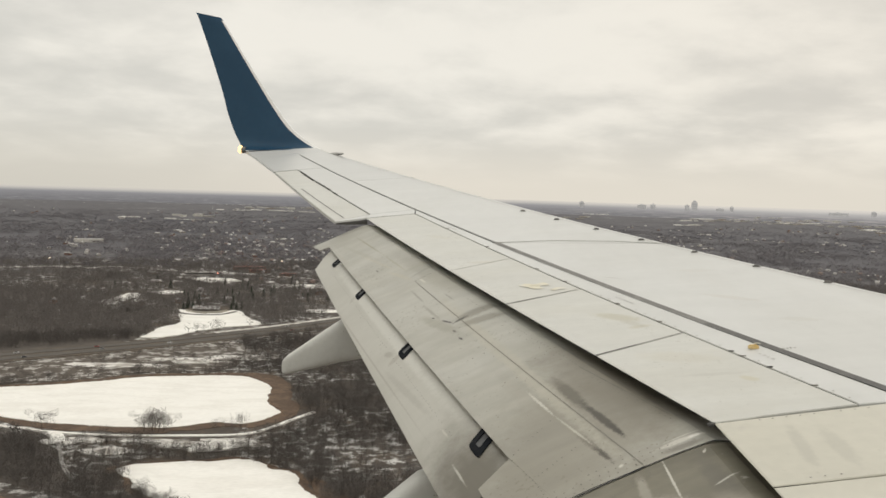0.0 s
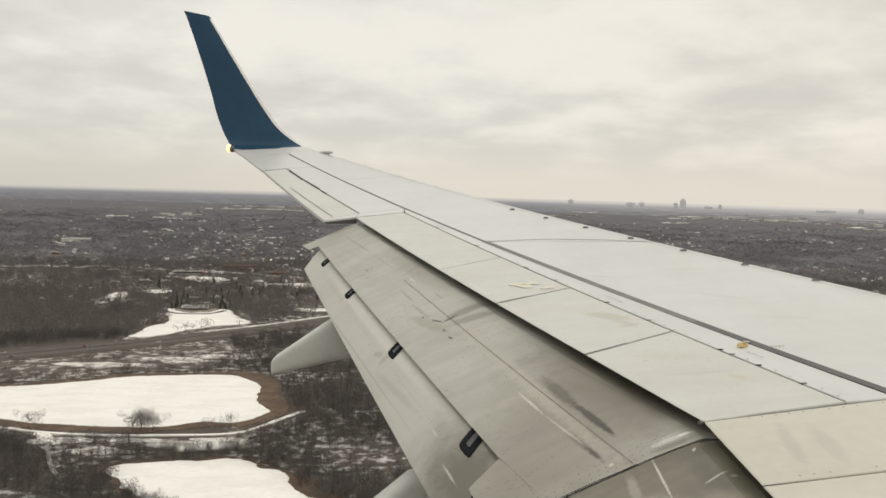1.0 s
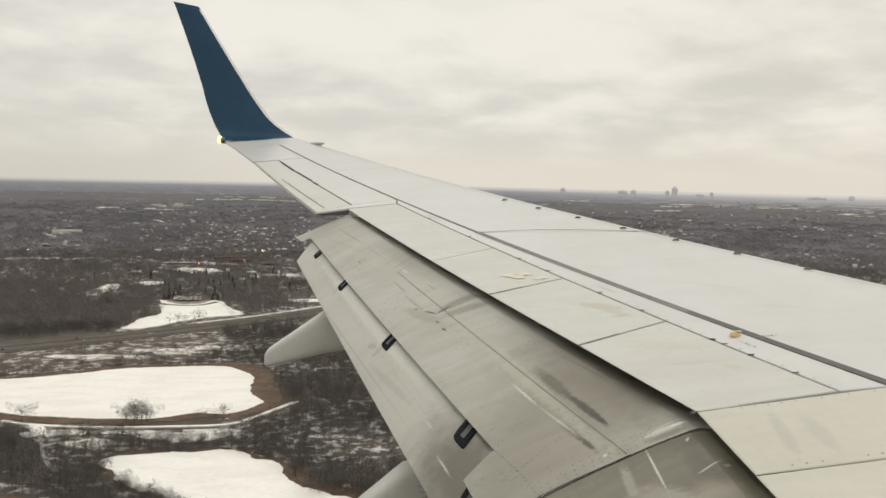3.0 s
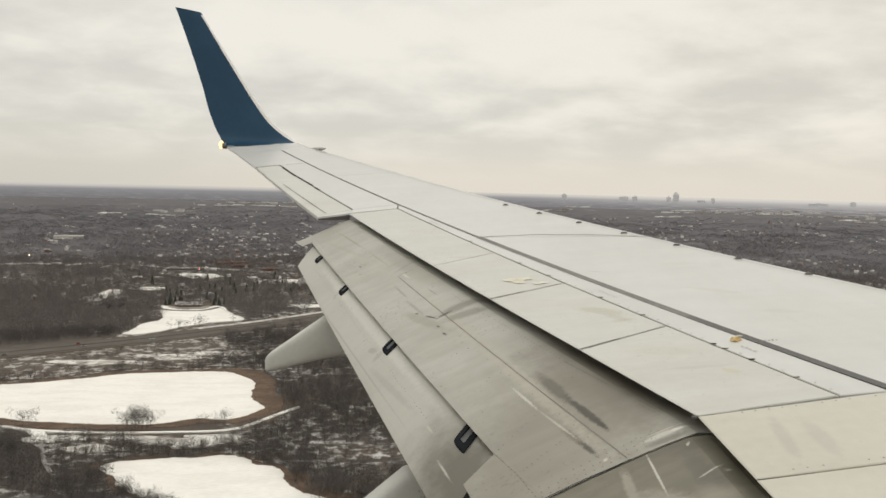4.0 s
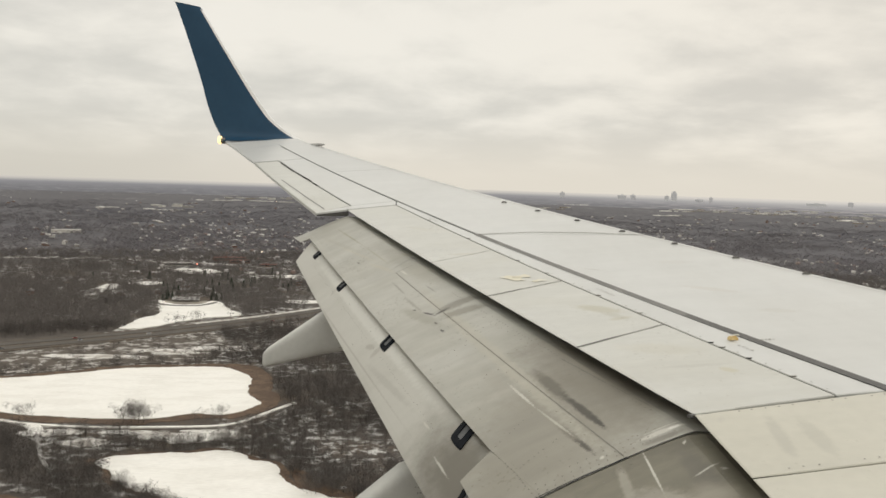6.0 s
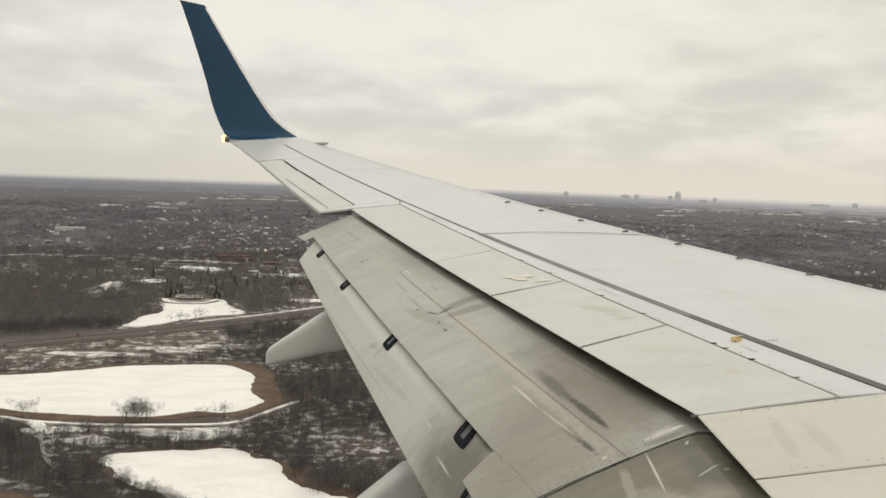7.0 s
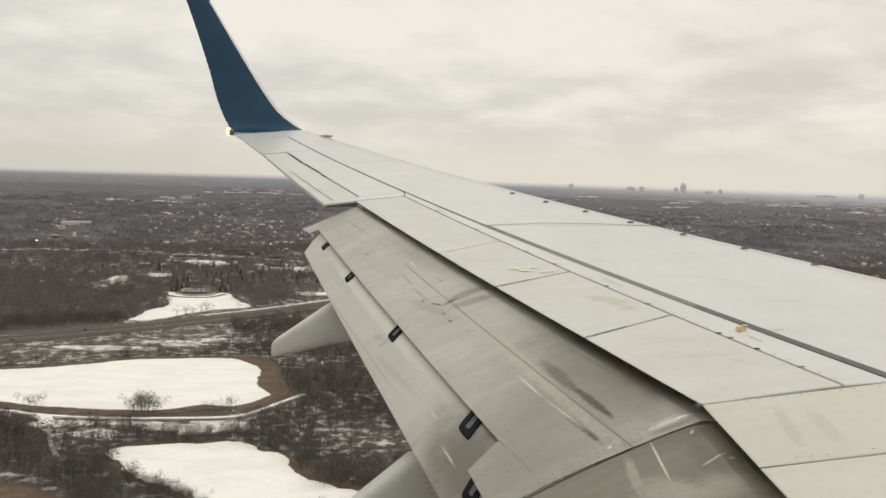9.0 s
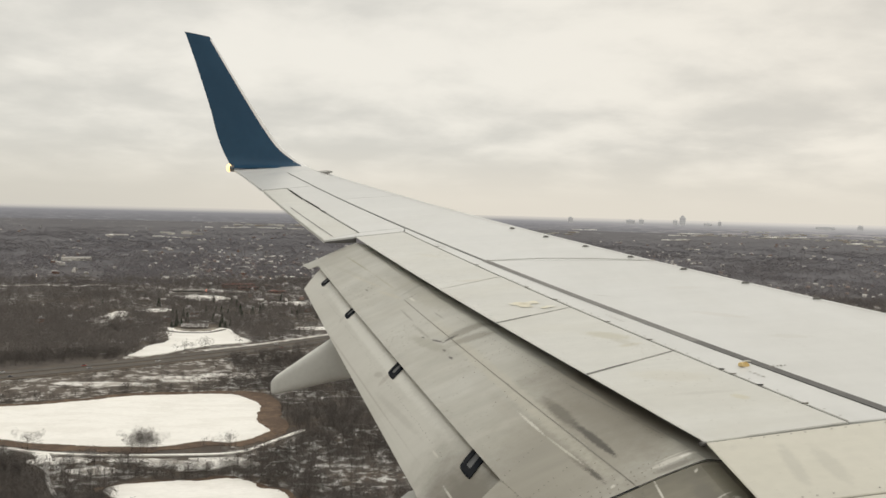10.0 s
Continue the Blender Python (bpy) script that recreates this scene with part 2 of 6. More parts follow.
GREY = material("flap_paint", (0.470, 0.461, 0.415), 0.45, second=(0.40, 0.388, 0.338), scale=1.3, amount=0.7, grain=0.03, grain_scale=9, flow=0.06, specks=0.4, bump=0.0005, stretch=(0.6, 1.2, 1), stains_and_shading=(
    (-7.6, 7.1, -6.4, 6.0, 3.2, (0.265, 0.246, 0.198), 0.78), (-6.98, 7.8, -6.45, 6.0, 0.55, (0.205, 0.186, 0.148), 0.8), (-7.0, 7.9, -6.6, 6.7, 0.25, (0.31, 0.29, 0.245), 0.5), (-7.9, 10.6, -7.5, 9.4, 0.18, (0.33, 0.315, 0.27), 0.5),
    (-7.60, 9.3, -6.80, 6.05, 0.12, (0.46, 0.44, 0.37), 0.7), (-7.62, 9.2, -7.25, 7.9, 0.07, (0.47, 0.45, 0.385), 0.45),
    (-6.99, 7.23, -6.87, 6.70, 0.085, (0.15, 0.137, 0.108), 0.95), (-6.90, 6.85, -6.765, 6.34, 0.055, (0.085, 0.076, 0.060), 1.0), (-6.81, 6.52, -6.765, 6.34, 0.035, (0.07, 0.063, 0.05), 1.0), (-6.99, 6.56, -6.90, 6.26, 0.045, (0.19, 0.173, 0.14), 0.85), (-6.935, 6.38, -6.875, 6.17, 0.034, (0.10, 0.09, 0.072), 1.0),
    (-7.52, 8.60, -7.06, 8.64, 0.15, (0.25, 0.235, 0.195), 0.8), (-7.50, 8.50, -7.08, 8.40, 0.14, (0.26, 0.243, 0.20), 0.75), (-8.33, 11.56, -8.03, 10.68, 0.022, (0.30, 0.28, 0.19), 0.75), (-8.03, 10.68, -7.80, 9.95, 0.018, (0.34, 0.32, 0.23), 0.6), (-7.72, 9.15, -7.59, 8.70, 0.03, (0.28, 0.262, 0.22), 0.6), (-7.85, 10.0, -7.45, 10.15, 0.12, (0.36, 0.345, 0.29), 0.6), (-7.7, 9.9, -7.3, 9.0, 0.22, (0.37, 0.355, 0.30), 0.6), (-7.51, 8.57, -7.38, 8.60, 0.045, (0.075, 0.070, 0.060), 1.0), (-7.60, 8.72, -7.50, 8.56, 0.022, (0.08, 0.075, 0.07), 1.0), (-7.78, 9.0, -7.45, 8.3, 0.10, (0.33, 0.315, 0.26), 0.6),
    (-7.49, 8.31, -7.465, 8.23, 0.022, (0.07, 0.065, 0.06), 1.0), (-7.52, 8.46, -7.50, 8.40, 0.02, (0.10, 0.09, 0.08), 0.9), (-7.66, 8.83, -7.64, 8.79, 0.015, (0.08, 0.075, 0.07), 1.0), (-7.80, 9.54, -7.70, 9.16, 0.022, (0.24, 0.225, 0.19), 0.6),
    (-7.53, 9.20, -7.46, 8.98, 0.016, (0.24, 0.225, 0.19), 0.6), (-7.80, 9.82, -7.52, 9.95, 0.06, (0.31, 0.30, 0.26), 0.6), (-7.72, 9.75, -7.66, 9.56, 0.025, PALE, 0.9), (-8.3, 11.0, -7.9, 10.1, 0.03, TAN, 0.4), (-8.0, 10.2, -7.75, 9.7, 0.05, TAN, 0.35),
    (-8.11, 10.36, -8.08, 10.28, 0.015, (0.15, 0.14, 0.12), 0.9), (-7.16, 7.18, -7.06, 6.80, 0.022, PALE, 0.95), (-7.06, 6.80, -6.93, 6.38, 0.018, (0.50, 0.485, 0.41), 0.9), (-6.67, 6.125, -6.38, 6.135, 0.046, (0.62, 0.60, 0.54), 0.95), (-6.62, 6.155, -6.40, 6.17, 0.014, PALE, 0.8), (-8.5, 11.5, -8.0, 10.4, 0.05, (0.38, 0.365, 0.30), 0.35), (-7.6, 10.3, -7.9, 10.9, 0.25, (0.52, 0.505, 0.45), 0.5), (-6.50, 6.13, -6.40, 6.135, 0.024, (0.80, 0.78, 0.73), 1.0),
    (-6.66, 6.075, -6.40, 6.08, 0.05, (0.2, 0.183, 0.155), 0.7), (-7.3, 7.6, -7.15, 6.9, 0.10, (0.37, 0.35, 0.30), 0.5), (-6.86, 6.13, -6.84, 6.11, 0.03, PALE, 0.9)))
SOOTY = material("sooty_flap_paint", (0.198, 0.184, 0.14), 0.5, second=(0.138, 0.126, 0.095), scale=1.6, amount=0.8, grain=0.05, grain_scale=12, flow=0.09, specks=0.4, bump=0.0006, stretch=(0.6, 1.2, 1), stains_and_shading=(
    (-6.5, 6.0, -6.5, 5.2, 0.12, (0.15, 0.138, 0.112), 0.7), (-6.85, 5.75, -6.6, 5.35, 0.22, (0.38, 0.355, 0.30), 0.7), (-6.66, 6.06, -6.70, 5.58, 0.015, PALE, 0.95), (-6.80, 6.0, -6.84, 5.60, 0.06, (0.36, 0.34, 0.285), 0.7), (-6.54, 5.648, -6.39, 5.70, 0.016, PALE, 0.9), (-6.64, 5.56, -6.42, 5.34, 0.30, (0.34, 0.315, 0.255), 0.75),
    (-6.41, 5.645, -6.37, 5.64, 0.03, PALE, 0.6), (-6.45, 5.99, -6.47, 5.95, 0.022, PALE, 0.9)))
# Besides dirt: a highlight painted along the nose, and painted shade inboard.
AFT = material("aft_flap_paint", (0.515, 0.502, 0.45), 0.36, second=(0.45, 0.437, 0.385), scale=1.0, amount=0.55, flow=0.02, specks=0.12, grain=0.015, grain_scale=14, stretch=(0.5, 1.2, 1), stains_and_shading=(
    (-8.05, 8.75, -7.98, 8.60, 0.05, (0.34, 0.315, 0.27), 0.6), (-7.92, 8.58, -8.02, 8.50, 0.08, (0.33, 0.30, 0.26), 0.5), (-7.581, 7.3, -8.561, 11.2, 0.085, (0.62, 0.61, 0.555), 0.8), (-7.66, 7.40, -7.42, 5.9, 0.66, (0.15, 0.136, 0.105), 0.95), (-8.3, 10.1, -8.36, 10.0, 0.05, (0.36, 0.34, 0.3), 0.5),
    (-7.70, 7.35, -7.66, 7.20, 0.015, PALE, 0.7), (-7.66, 6.95, -7.60, 6.68, 0.014, PALE, 0.8), (-7.78, 7.3, -8.61, 10.6, 0.014, (0.37, 0.35, 0.305), 0.7), (-7.74, 7.5, -8.05, 8.5, 0.05, (0.41, 0.395, 0.35), 0.6)))
FAIRING = material("fairing_paint", (0.615, 0.615, 0.575), 0.4, second=(0.55, 0.545, 0.505), scale=2.5, amount=0.5, grain=0.03, grain_scale=25)
BLUE = material("winglet_paint", (0.010, 0.049, 0.098), 0.45, second=(0.015, 0.059, 0.112), spec=0.3, scale=1.2, amount=0.7, grain=0.04, grain_scale=12)
BLACKSEAL = material("dark_sealant", (0.100, 0.097, 0.092), 0.7, second=(0.135, 0.130, 0.122), scale=5, amount=0.7, grain=0.1, grain_scale=40)
SEAL = material("sealant", (0.175, 0.170, 0.160), 0.7, second=(0.22, 0.212, 0.197), scale=5, amount=0.7, grain=0.1, grain_scale=40)
# Near black for recesses: stands in for the shade inside slots and gaps.
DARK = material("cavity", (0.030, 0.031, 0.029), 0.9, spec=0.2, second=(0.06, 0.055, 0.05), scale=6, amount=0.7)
RIVET = material("rivet_heads", (0.185, 0.172, 0.148), 0.6, second=(0.27, 0.255, 0.225), scale=12, amount=0.6)
CHIP = material("chipped_paint", (0.62, 0.60, 0.52), 0.5, second=(0.52, 0.50, 0.43), scale=12, amount=0.7, grain=0.08)
CREAM = material("patch_sealant", (0.68, 0.64, 0.51), 0.55, second=(0.70, 0.69, 0.63), scale=7, amount=0.9, grain=0.05)
GOLD = material("anodised_hook", (0.66, 0.46, 0.17), 0.35, 0.5, second=(0.74, 0.60, 0.34), scale=20, amount=0.6)
LINE = material("joint_line", (0.10, 0.095, 0.085), 0.7, second=(0.22, 0.21, 0.19), scale=7, amount=0.8)
TIPWHITE = material("clean_white_paint", (0.80, 0.79, 0.77), 0.3, second=(0.72, 0.71, 0.69), scale=2, amount=0.5, grain=0.02)
FORK = material("black_fork", (0.012, 0.014, 0.018), 0.9, second=(0.025, 0.026, 0.028), scale=8, amount=0.7, spec=0.08)
PLATE = material("worn_plate", (0.125, 0.128, 0.128), 0.6, 0.2, second=(0.09, 0.092, 0.092), scale=9, amount=0.8)
LAMP = glow("lamp_lens", (1.0, 0.66, 0.30), 1.7)
EDGE = material("worn_edge", (0.49, 0.48, 0.46), 0.45, 0.2, second=(0.46, 0.45, 0.42), scale=6, amount=0.7, grain=0.05)


# ---- mesh helpers ----
def link_mesh(name, verts, faces, mat, parent=None, label="", smooth=False):
    me = bpy.data.meshes.new(name)
    me.from_pydata([tuple(v) for v in verts], [], faces)
    me.materials.append(mat)
    if smooth:
        me.polygons.foreach_set("use_smooth", [True] * len(me.polygons))
    me.update()
    ob = new(name, me)
    if parent:
        ob.parent = parent
    return tagged(ob, label)


def part(name, bm, mat, parent, label="", smooth=False):
    me = bpy.data.meshes.new(name)
    bmesh.ops.recalc_face_normals(bm, faces=bm.faces)
    bm.to_mesh(me)
    bm.free()
    me.materials.append(mat)
    if smooth:
        me.polygons.foreach_set("use_smooth", [True] * len(me.polygons))
    ob = new(name, me)
    ob.parent = parent
    return tagged(ob, label)


def sheet(name, corners, zfun, thick, mat, parent, label="", nu=10, nv=10, gap=0.006, round_=0.004, edge=None):
    """A panel on a curved surface: four plan corners (fore-inboard, fore-outboard, aft-outboard, aft-inboard), rounded rim, real thickness."""
    a, b, c, d = (np.array(q, float) for q in corners)
    lu = max(np.linalg.norm(b - a), np.linalg.norm(c - d))
    lv = max(np.linalg.norm(d - a), np.linalg.norm(c - b))
    us = np.concatenate([[gap / lu, (gap + 0.007) / lu], np.linspace(0, 1, nu + 1)[1:-1], [1 - (gap + 0.007) / lu, 1 - gap / lu]])
    vs = np.concatenate([[gap / lv, (gap + 0.007) / lv], np.linspace(0, 1, nv + 1)[1:-1], [1 - (gap + 0.007) / lv, 1 - gap / lv]])
    verts, faces = [], []
    for low in (0, 1):
        for j, v in enumerate(vs):
            for i, u in enumerate(us):
                q = (a * (1 - u) + b * u) * (1 - v) + (d * (1 - u) + c * u) * v
                rim = i in (0, len(us) - 1) or j in (0, len(vs) - 1)
                z = zfun(q[0], q[1]) - (round_ if rim and not low else 0) - ((thick if edge is None else thick + (edge - thick) * v) if low else 0)
                verts.append((q[0], q[1], z))
    n, mrow = len(us), len(vs)
    tot = n * mrow
    for j in range(mrow - 1):
        for i in range(n - 1):
            k = j * n + i
            faces.append((k, k + n, k + n + 1, k + 1))
            faces.append((tot + k, tot + k + 1, tot + k + n + 1, tot + k + n))
    ring = [i for i in range(n)] + [j * n + n - 1 for j in range(1, mrow)] + [(mrow - 1) * n + i for i in range(n - 2, -1, -1)] + [j * n for j in range(mrow - 2, 0, -1)]
    for k in range(len(ring)):
        p, q = ring[k], ring[(k + 1) % len(ring)]
        faces.append((p, q, tot + q, tot + p))
    return link_mesh(name, verts, faces, mat, parent, label, smooth=False)


def ribbon(pts, width, zfun, lift, n=40):
    """Vertices and faces of a strip of some width along plan points, a little proud of a surface."""
    pts = [np.array(q, float) for q in pts]
    seg = [np.linalg.norm(pts[i + 1] - pts[i]) for i in range(len(pts) - 1)]
    verts, faces = [], []
    for i, s in enumerate(seg):
        k = max(2, int(n * s / sum(seg)))
        t = (pts[i + 1] - pts[i]) / s
        nn = np.array([-t[1], t[0]])
        for j in range(k + 1):
            c = pts[i] + (pts[i + 1] - pts[i]) * j / k
            for sgn in (-0.5, 0.5):
                q = c + nn * width * sgn
                verts.append((q[0], q[1], zfun(q[0], q[1]) + lift))
            if j:
                m = len(verts)
                faces.append((m - 4, m - 3, m - 1, m - 2))
    return verts, faces


def blot(cx, cy, rx, ry, turn, zfun, lift, seed, rough=0.35, n=36):
    """An irregular flat patch (a stain or a repair) on a surface: rim points round a centre."""
    rng = random.Random(seed)
    ph = [rng.uniform(0, 6.28) for _ in range(6)]
    verts = [(cx, cy, zfun(cx, cy) + lift)]
    for i in range(n):
        a = 2 * math.pi * i / n
        r = 1 + rough * sum(math.sin((k + 2) * a + ph[k]) / (k + 2) for k in range(6)) + rng.uniform(-0.12, 0.12) * rough
        x, y = rx * r * math.cos(a), ry * r * math.sin(a)
        x, y = cx + x * math.cos(turn) - y * math.sin(turn), cy + x * math.sin(turn) + y * math.cos(turn)
        verts.append((x, y, zfun(x, y) + lift))
    return verts, [(0, 1 + i, 1 + (i + 1) % n) for i in range(n)]


# ---- the port wing ----
def z_wing(x, y):
    """Upper surface: dihedral and bank, nose-up pitch, and the bend of a loaded wing."""
    return -1.1431 + 0.13776 * (y - 1.9) + 0.08892 * x + 0.85277 * ((y - 1.9) / 15) ** 2


def x_le(y):
    return -0.53 * y


def x_seam(y):
    return -5.25 - 0.396 * (y - 6.18)


def x_hinge(y):
    return -5.55 - 0.358 * (y - 6.11)


def x_te(y):
    return -0.3158 * y - 4.473 if y > 6.03 else -6.385


def flap_drop(s):
    """Fall of the flap's upper side at a distance s behind the spoilers' edge; ahead of it the nose runs on under the spoilers."""
    return 0.12 + 0.2679 * max(s, 0.0) + 0.1547 * max(s, 0.0) ** 2


def z_flap(x, y):
    xt = x_te(y)
    s = xt - x
    shut = (0.028 + 0.024 * min(1.0, max(0.0, y - 6.6) / 4.5)) * max(0.0, 1 - max(s, 0.0) / 0.45)  # the slot narrows outboard
    nose = 0.45 * max(0.0, 0.04 - s) ** 2  # the nose curves down into the slot
    return z_wing(xt, y) - flap_drop(s) + shut - nose


def slot(y):
    return 0.806 - 0.0645 * (y - 6.63)


def z_aft(x, y):
    xt = x_te(y)
    q = xt - x - slot(y)
    return z_flap(xt - slot(y), y) - 0.055 - (0.55 * q + 0.75 * q * q if q > 0 else 0.55 * q + 1.6 * q * q)


wing = tagged(new("aircraft_wing"), "white airliner wing with extended grey flaps and dark blue winglet", "aircraft wing")
wing.matrix_basis = ABOARD @ Matrix.Translation((0, 0, ALT))

# box below the skin, coloured dark so that every gap opens on a shaded inside
def wing_core():
    verts, faces, ys = [], [], np.linspace(1.6, 17.1, 40)
    for y in ys:
        xa = x_le(y) - 0.10 if y > 5 else x_le(y) - 0.10 + 0.35 * (5 - y)
        xb = x_hinge(y) - 0.10 if y < 12 else x_hinge(12) - 0.10 - 0.40 * (y - 12)
        ch = max(xa - xb, 0.5)
        n = 10
        for i in range(n + 1):
            x = xa + (xb - xa) * i / n
            verts.append((x, y, z_wing(x, y) - 0.035 - (0.03 if i == 0 else 0)))
        for i in range(n + 1):
            u = 1 - i / n
            x = xa + (xb - xa) * u
            verts.append((x, y, z_wing(x, y) - 0.06 - 0.11 * ch * math.sin(math.pi * min(1, 0.12 + 0.8 * u)) - 0.02))
    m = 22
    for j in range(len(ys) - 1):
        for i in range(m):
            a, b = j * m + i, j * m + (i + 1) % m
            faces.append((a, b, b + m, a + m))
    faces += [tuple(range(m)), tuple(range((len(ys) - 1) * m, len(ys) * m))[::-1]]
    return link_mesh("wing_box", verts, faces, DARK, wing, "wing box darkened for the shade in the panel gaps")


wing_core()

# upper skin: leading-edge slats, forward panels, the strip before the spoilers, the outer and tip panels
def slat(y0, y1):
    """Rounded nose of the wing: upper lip, nose and a short underside."""
    verts, faces, ny = [], [], 14
    prof = [(0.34, -0.012), (0.22, -0.012), (0.10, -0.010), (0.060, -0.004), (0.035, -0.003), (0.012, -0.016), (0.0, -0.04), (0.006, -0.075), (0.05, -0.12), (0.2, -0.17), (0.34, -0.19)]
    for j in range(ny + 1):
        y = y0 + (y1 - y0) * j / ny
        k = 1.0 if y < 12 else max(0.55, 1 - (y - 12) * 0.09)
        for dx, dz in prof:
            x = x_le(y) - dx * k
            verts.append((x, y, z_wing(x, y) + dz * k))
    m = len(prof)
    for j in range(ny):
        for i in range(m - 1):
            faces.append((j * m + i, j * m + i + 1, (j + 1) * m + i + 1, (j + 1) * m + i))
    faces += [tuple(range(m)), tuple(range(ny * m, ny * m + m))[::-1]]
    return link_mesh("slat", verts, faces, WHITE, wing, "white leading-edge slat with a worn rim", smooth=True)


for ya, yb in ((1.5, 6.35), (6.36, 8.95), (8.96, 11.55), (11.56, 14.2), (14.21, 16.3)):
    slat(ya, yb)


for ya, yb in ((2.0, 6.35), (6.36, 8.95), (8.96, 11.55), (11.56, 14.2), (14.21, 16.72)):
    v, fc = ribbon([(x_le(ya) - 0.105, ya), (x_le(yb) - 0.105, yb)], 0.007, z_wing, 0.003, 30)
    link_mesh("worn_rim", v, fc, EDGE, wing, "worn grey joint behind the leading edge")
bm = bmesh.new()
bmesh.ops.create_uvsphere(bm, u_segments=16, v_segments=8, radius=0.5, matrix=Matrix.Translation((-8.76, 16.47, z_wing(-8.76, 16.47) - 0.005)) @ pose(0, 0, 0, 0, 0, -58) @ Matrix.Diagonal((0.62, 0.09, 0.06, 1)))
part("slat_end", bm, EDGE, wing, "grey rounded slat end near the tip", smooth=True)


def skin(corners, mat=WHITE, label="", thick=0.03, name="skin_panel", nu=14, nv=8, gap=0.004, edge=None, rim=0.004):
    return sheet(name, corners, z_wing, thick, mat, wing, label, nu, nv, gap, rim, edge=edge)


def lip(y):
    return x_le(y) - 0.055


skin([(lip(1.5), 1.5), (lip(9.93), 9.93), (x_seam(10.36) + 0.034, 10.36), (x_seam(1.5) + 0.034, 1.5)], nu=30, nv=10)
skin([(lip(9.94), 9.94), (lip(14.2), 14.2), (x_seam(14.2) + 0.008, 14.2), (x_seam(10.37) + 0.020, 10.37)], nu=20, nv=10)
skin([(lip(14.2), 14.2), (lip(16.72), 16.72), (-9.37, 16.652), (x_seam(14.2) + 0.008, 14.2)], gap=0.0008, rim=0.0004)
skin([(x_seam(5.38) - 0.03, 5.40), (x_seam(6.11) - 0.03, 6.113), (-6.39, 6.033), (-6.40, 5.341)], CREAMY, name="fixed_panel", label="inboard panel in window-tinted cream, riveted along its joints", edge=0.004)
skin([(x_seam(1.5) - 0.03, 1.5), (x_seam(5.39) - 0.03, 5.39), (-6.40, 5.338), (-6.44, 1.5)], CREAMY, name="fixed_panel", label="inboard panel in window-tinted cream, riveted along its joints", edge=0.004)
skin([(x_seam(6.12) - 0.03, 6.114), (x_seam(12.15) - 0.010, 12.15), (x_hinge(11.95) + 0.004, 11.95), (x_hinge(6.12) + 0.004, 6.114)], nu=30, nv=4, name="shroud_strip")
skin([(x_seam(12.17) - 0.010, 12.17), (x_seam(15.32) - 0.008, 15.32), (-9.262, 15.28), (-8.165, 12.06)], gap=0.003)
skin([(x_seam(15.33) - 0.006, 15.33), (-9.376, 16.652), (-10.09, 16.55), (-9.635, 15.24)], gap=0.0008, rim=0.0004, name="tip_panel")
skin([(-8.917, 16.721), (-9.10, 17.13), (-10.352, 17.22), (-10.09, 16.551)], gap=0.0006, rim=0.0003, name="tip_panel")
skin([(-7.644, 11.955), (-7.634, 12.162), (-8.168, 12.055), (-8.228, 11.868)], gap=0.001, rim=0.001, thick=0.02, name="tip_panel")
skin([(-8.231, 11.868), (-8.171, 12.057), (-8.578, 11.795), (-8.570, 11.790)], gap=0.001, rim=0.001, thick=0.02, name="tip_panel")

# grey sealant band along the rear spar, fading to a thin joint outboard
v, fc = ribbon([(x_seam(1.5), 1.5), (x_seam(7.6), 7.6)], 0.062, z_wing, 0.0025, 50)
link_mesh("sealant_band", v, fc, BLACKSEAL, wing, "blackened sealant band along the rear spar")
v, fc = ribbon([(x_seam(7.6), 7.6), (x_seam(10.38), 10.38)], 0.062, z_wing, 0.0025, 40)
link_mesh("sealant_band", v, fc, SEAL, wing, "dark grey sealant band along the rear spar")
v, fc = ribbon([(x_seam(10.38), 10.38), (x_seam(16.5), 16.5)], 0.016, z_wing, 0.0025, 60)
link_mesh("sealant_band", v, fc, BLACKSEAL, wing, "dark grey sealant band along the rear spar")

# spoilers: four panels that lie nearly flush, their trailing edge open above the flap
SPL = [((x_hinge(6.11), 6.11), (-6.39, 6.035)), ((x_hinge(7.45), 7.45), (-6.727, 7.14)), ((x_hinge(8.64), 8.64), (-7.115, 8.37)),
       ((x_hinge(9.75), 9.75), (-7.46, 9.46)), ((x_hinge(11.95), 11.95), (-8.215, 11.855))]
for (h0, t0), (h1, t1) in zip(SPL, SPL[1:]):
    sp = sheet("spoiler", [h0, h1, t1, t0], z_wing, 0.028, SPOILER, wing, "off-white spoiler panel lying nearly flush", 12, 8, 0.0035, edge=0.004)
    # hinge fittings along the front edge
    for k in (0.22, 0.62):
        x, y = h0[0] + (h1[0] - h0[0]) * k, h0[1] + (h1[1] - h0[1]) * k
        bm = bmesh.new()
        bmesh.ops.create_cube(bm, size=1, matrix=Matrix.Translation((x + 0.012, y, z_wing(x, y) + 0.003)) @ Matrix.Diagonal((0.038, 0.012, 0.006, 1)))
        bmesh.ops.bevel(bm, geom=bm.edges[:], offset=0.004, segments=1)
        part("hinge_fitting", bm, RIVET, sp)

# dark joints between the panels
def joint(pts, width=0.014, mat=None, parent=None, lift=0.003):
    v, fc = ribbon(pts, width, z_wing, lift, 24)
    link_mesh("panel_joint", v, fc, mat or SEAL, parent or wing)


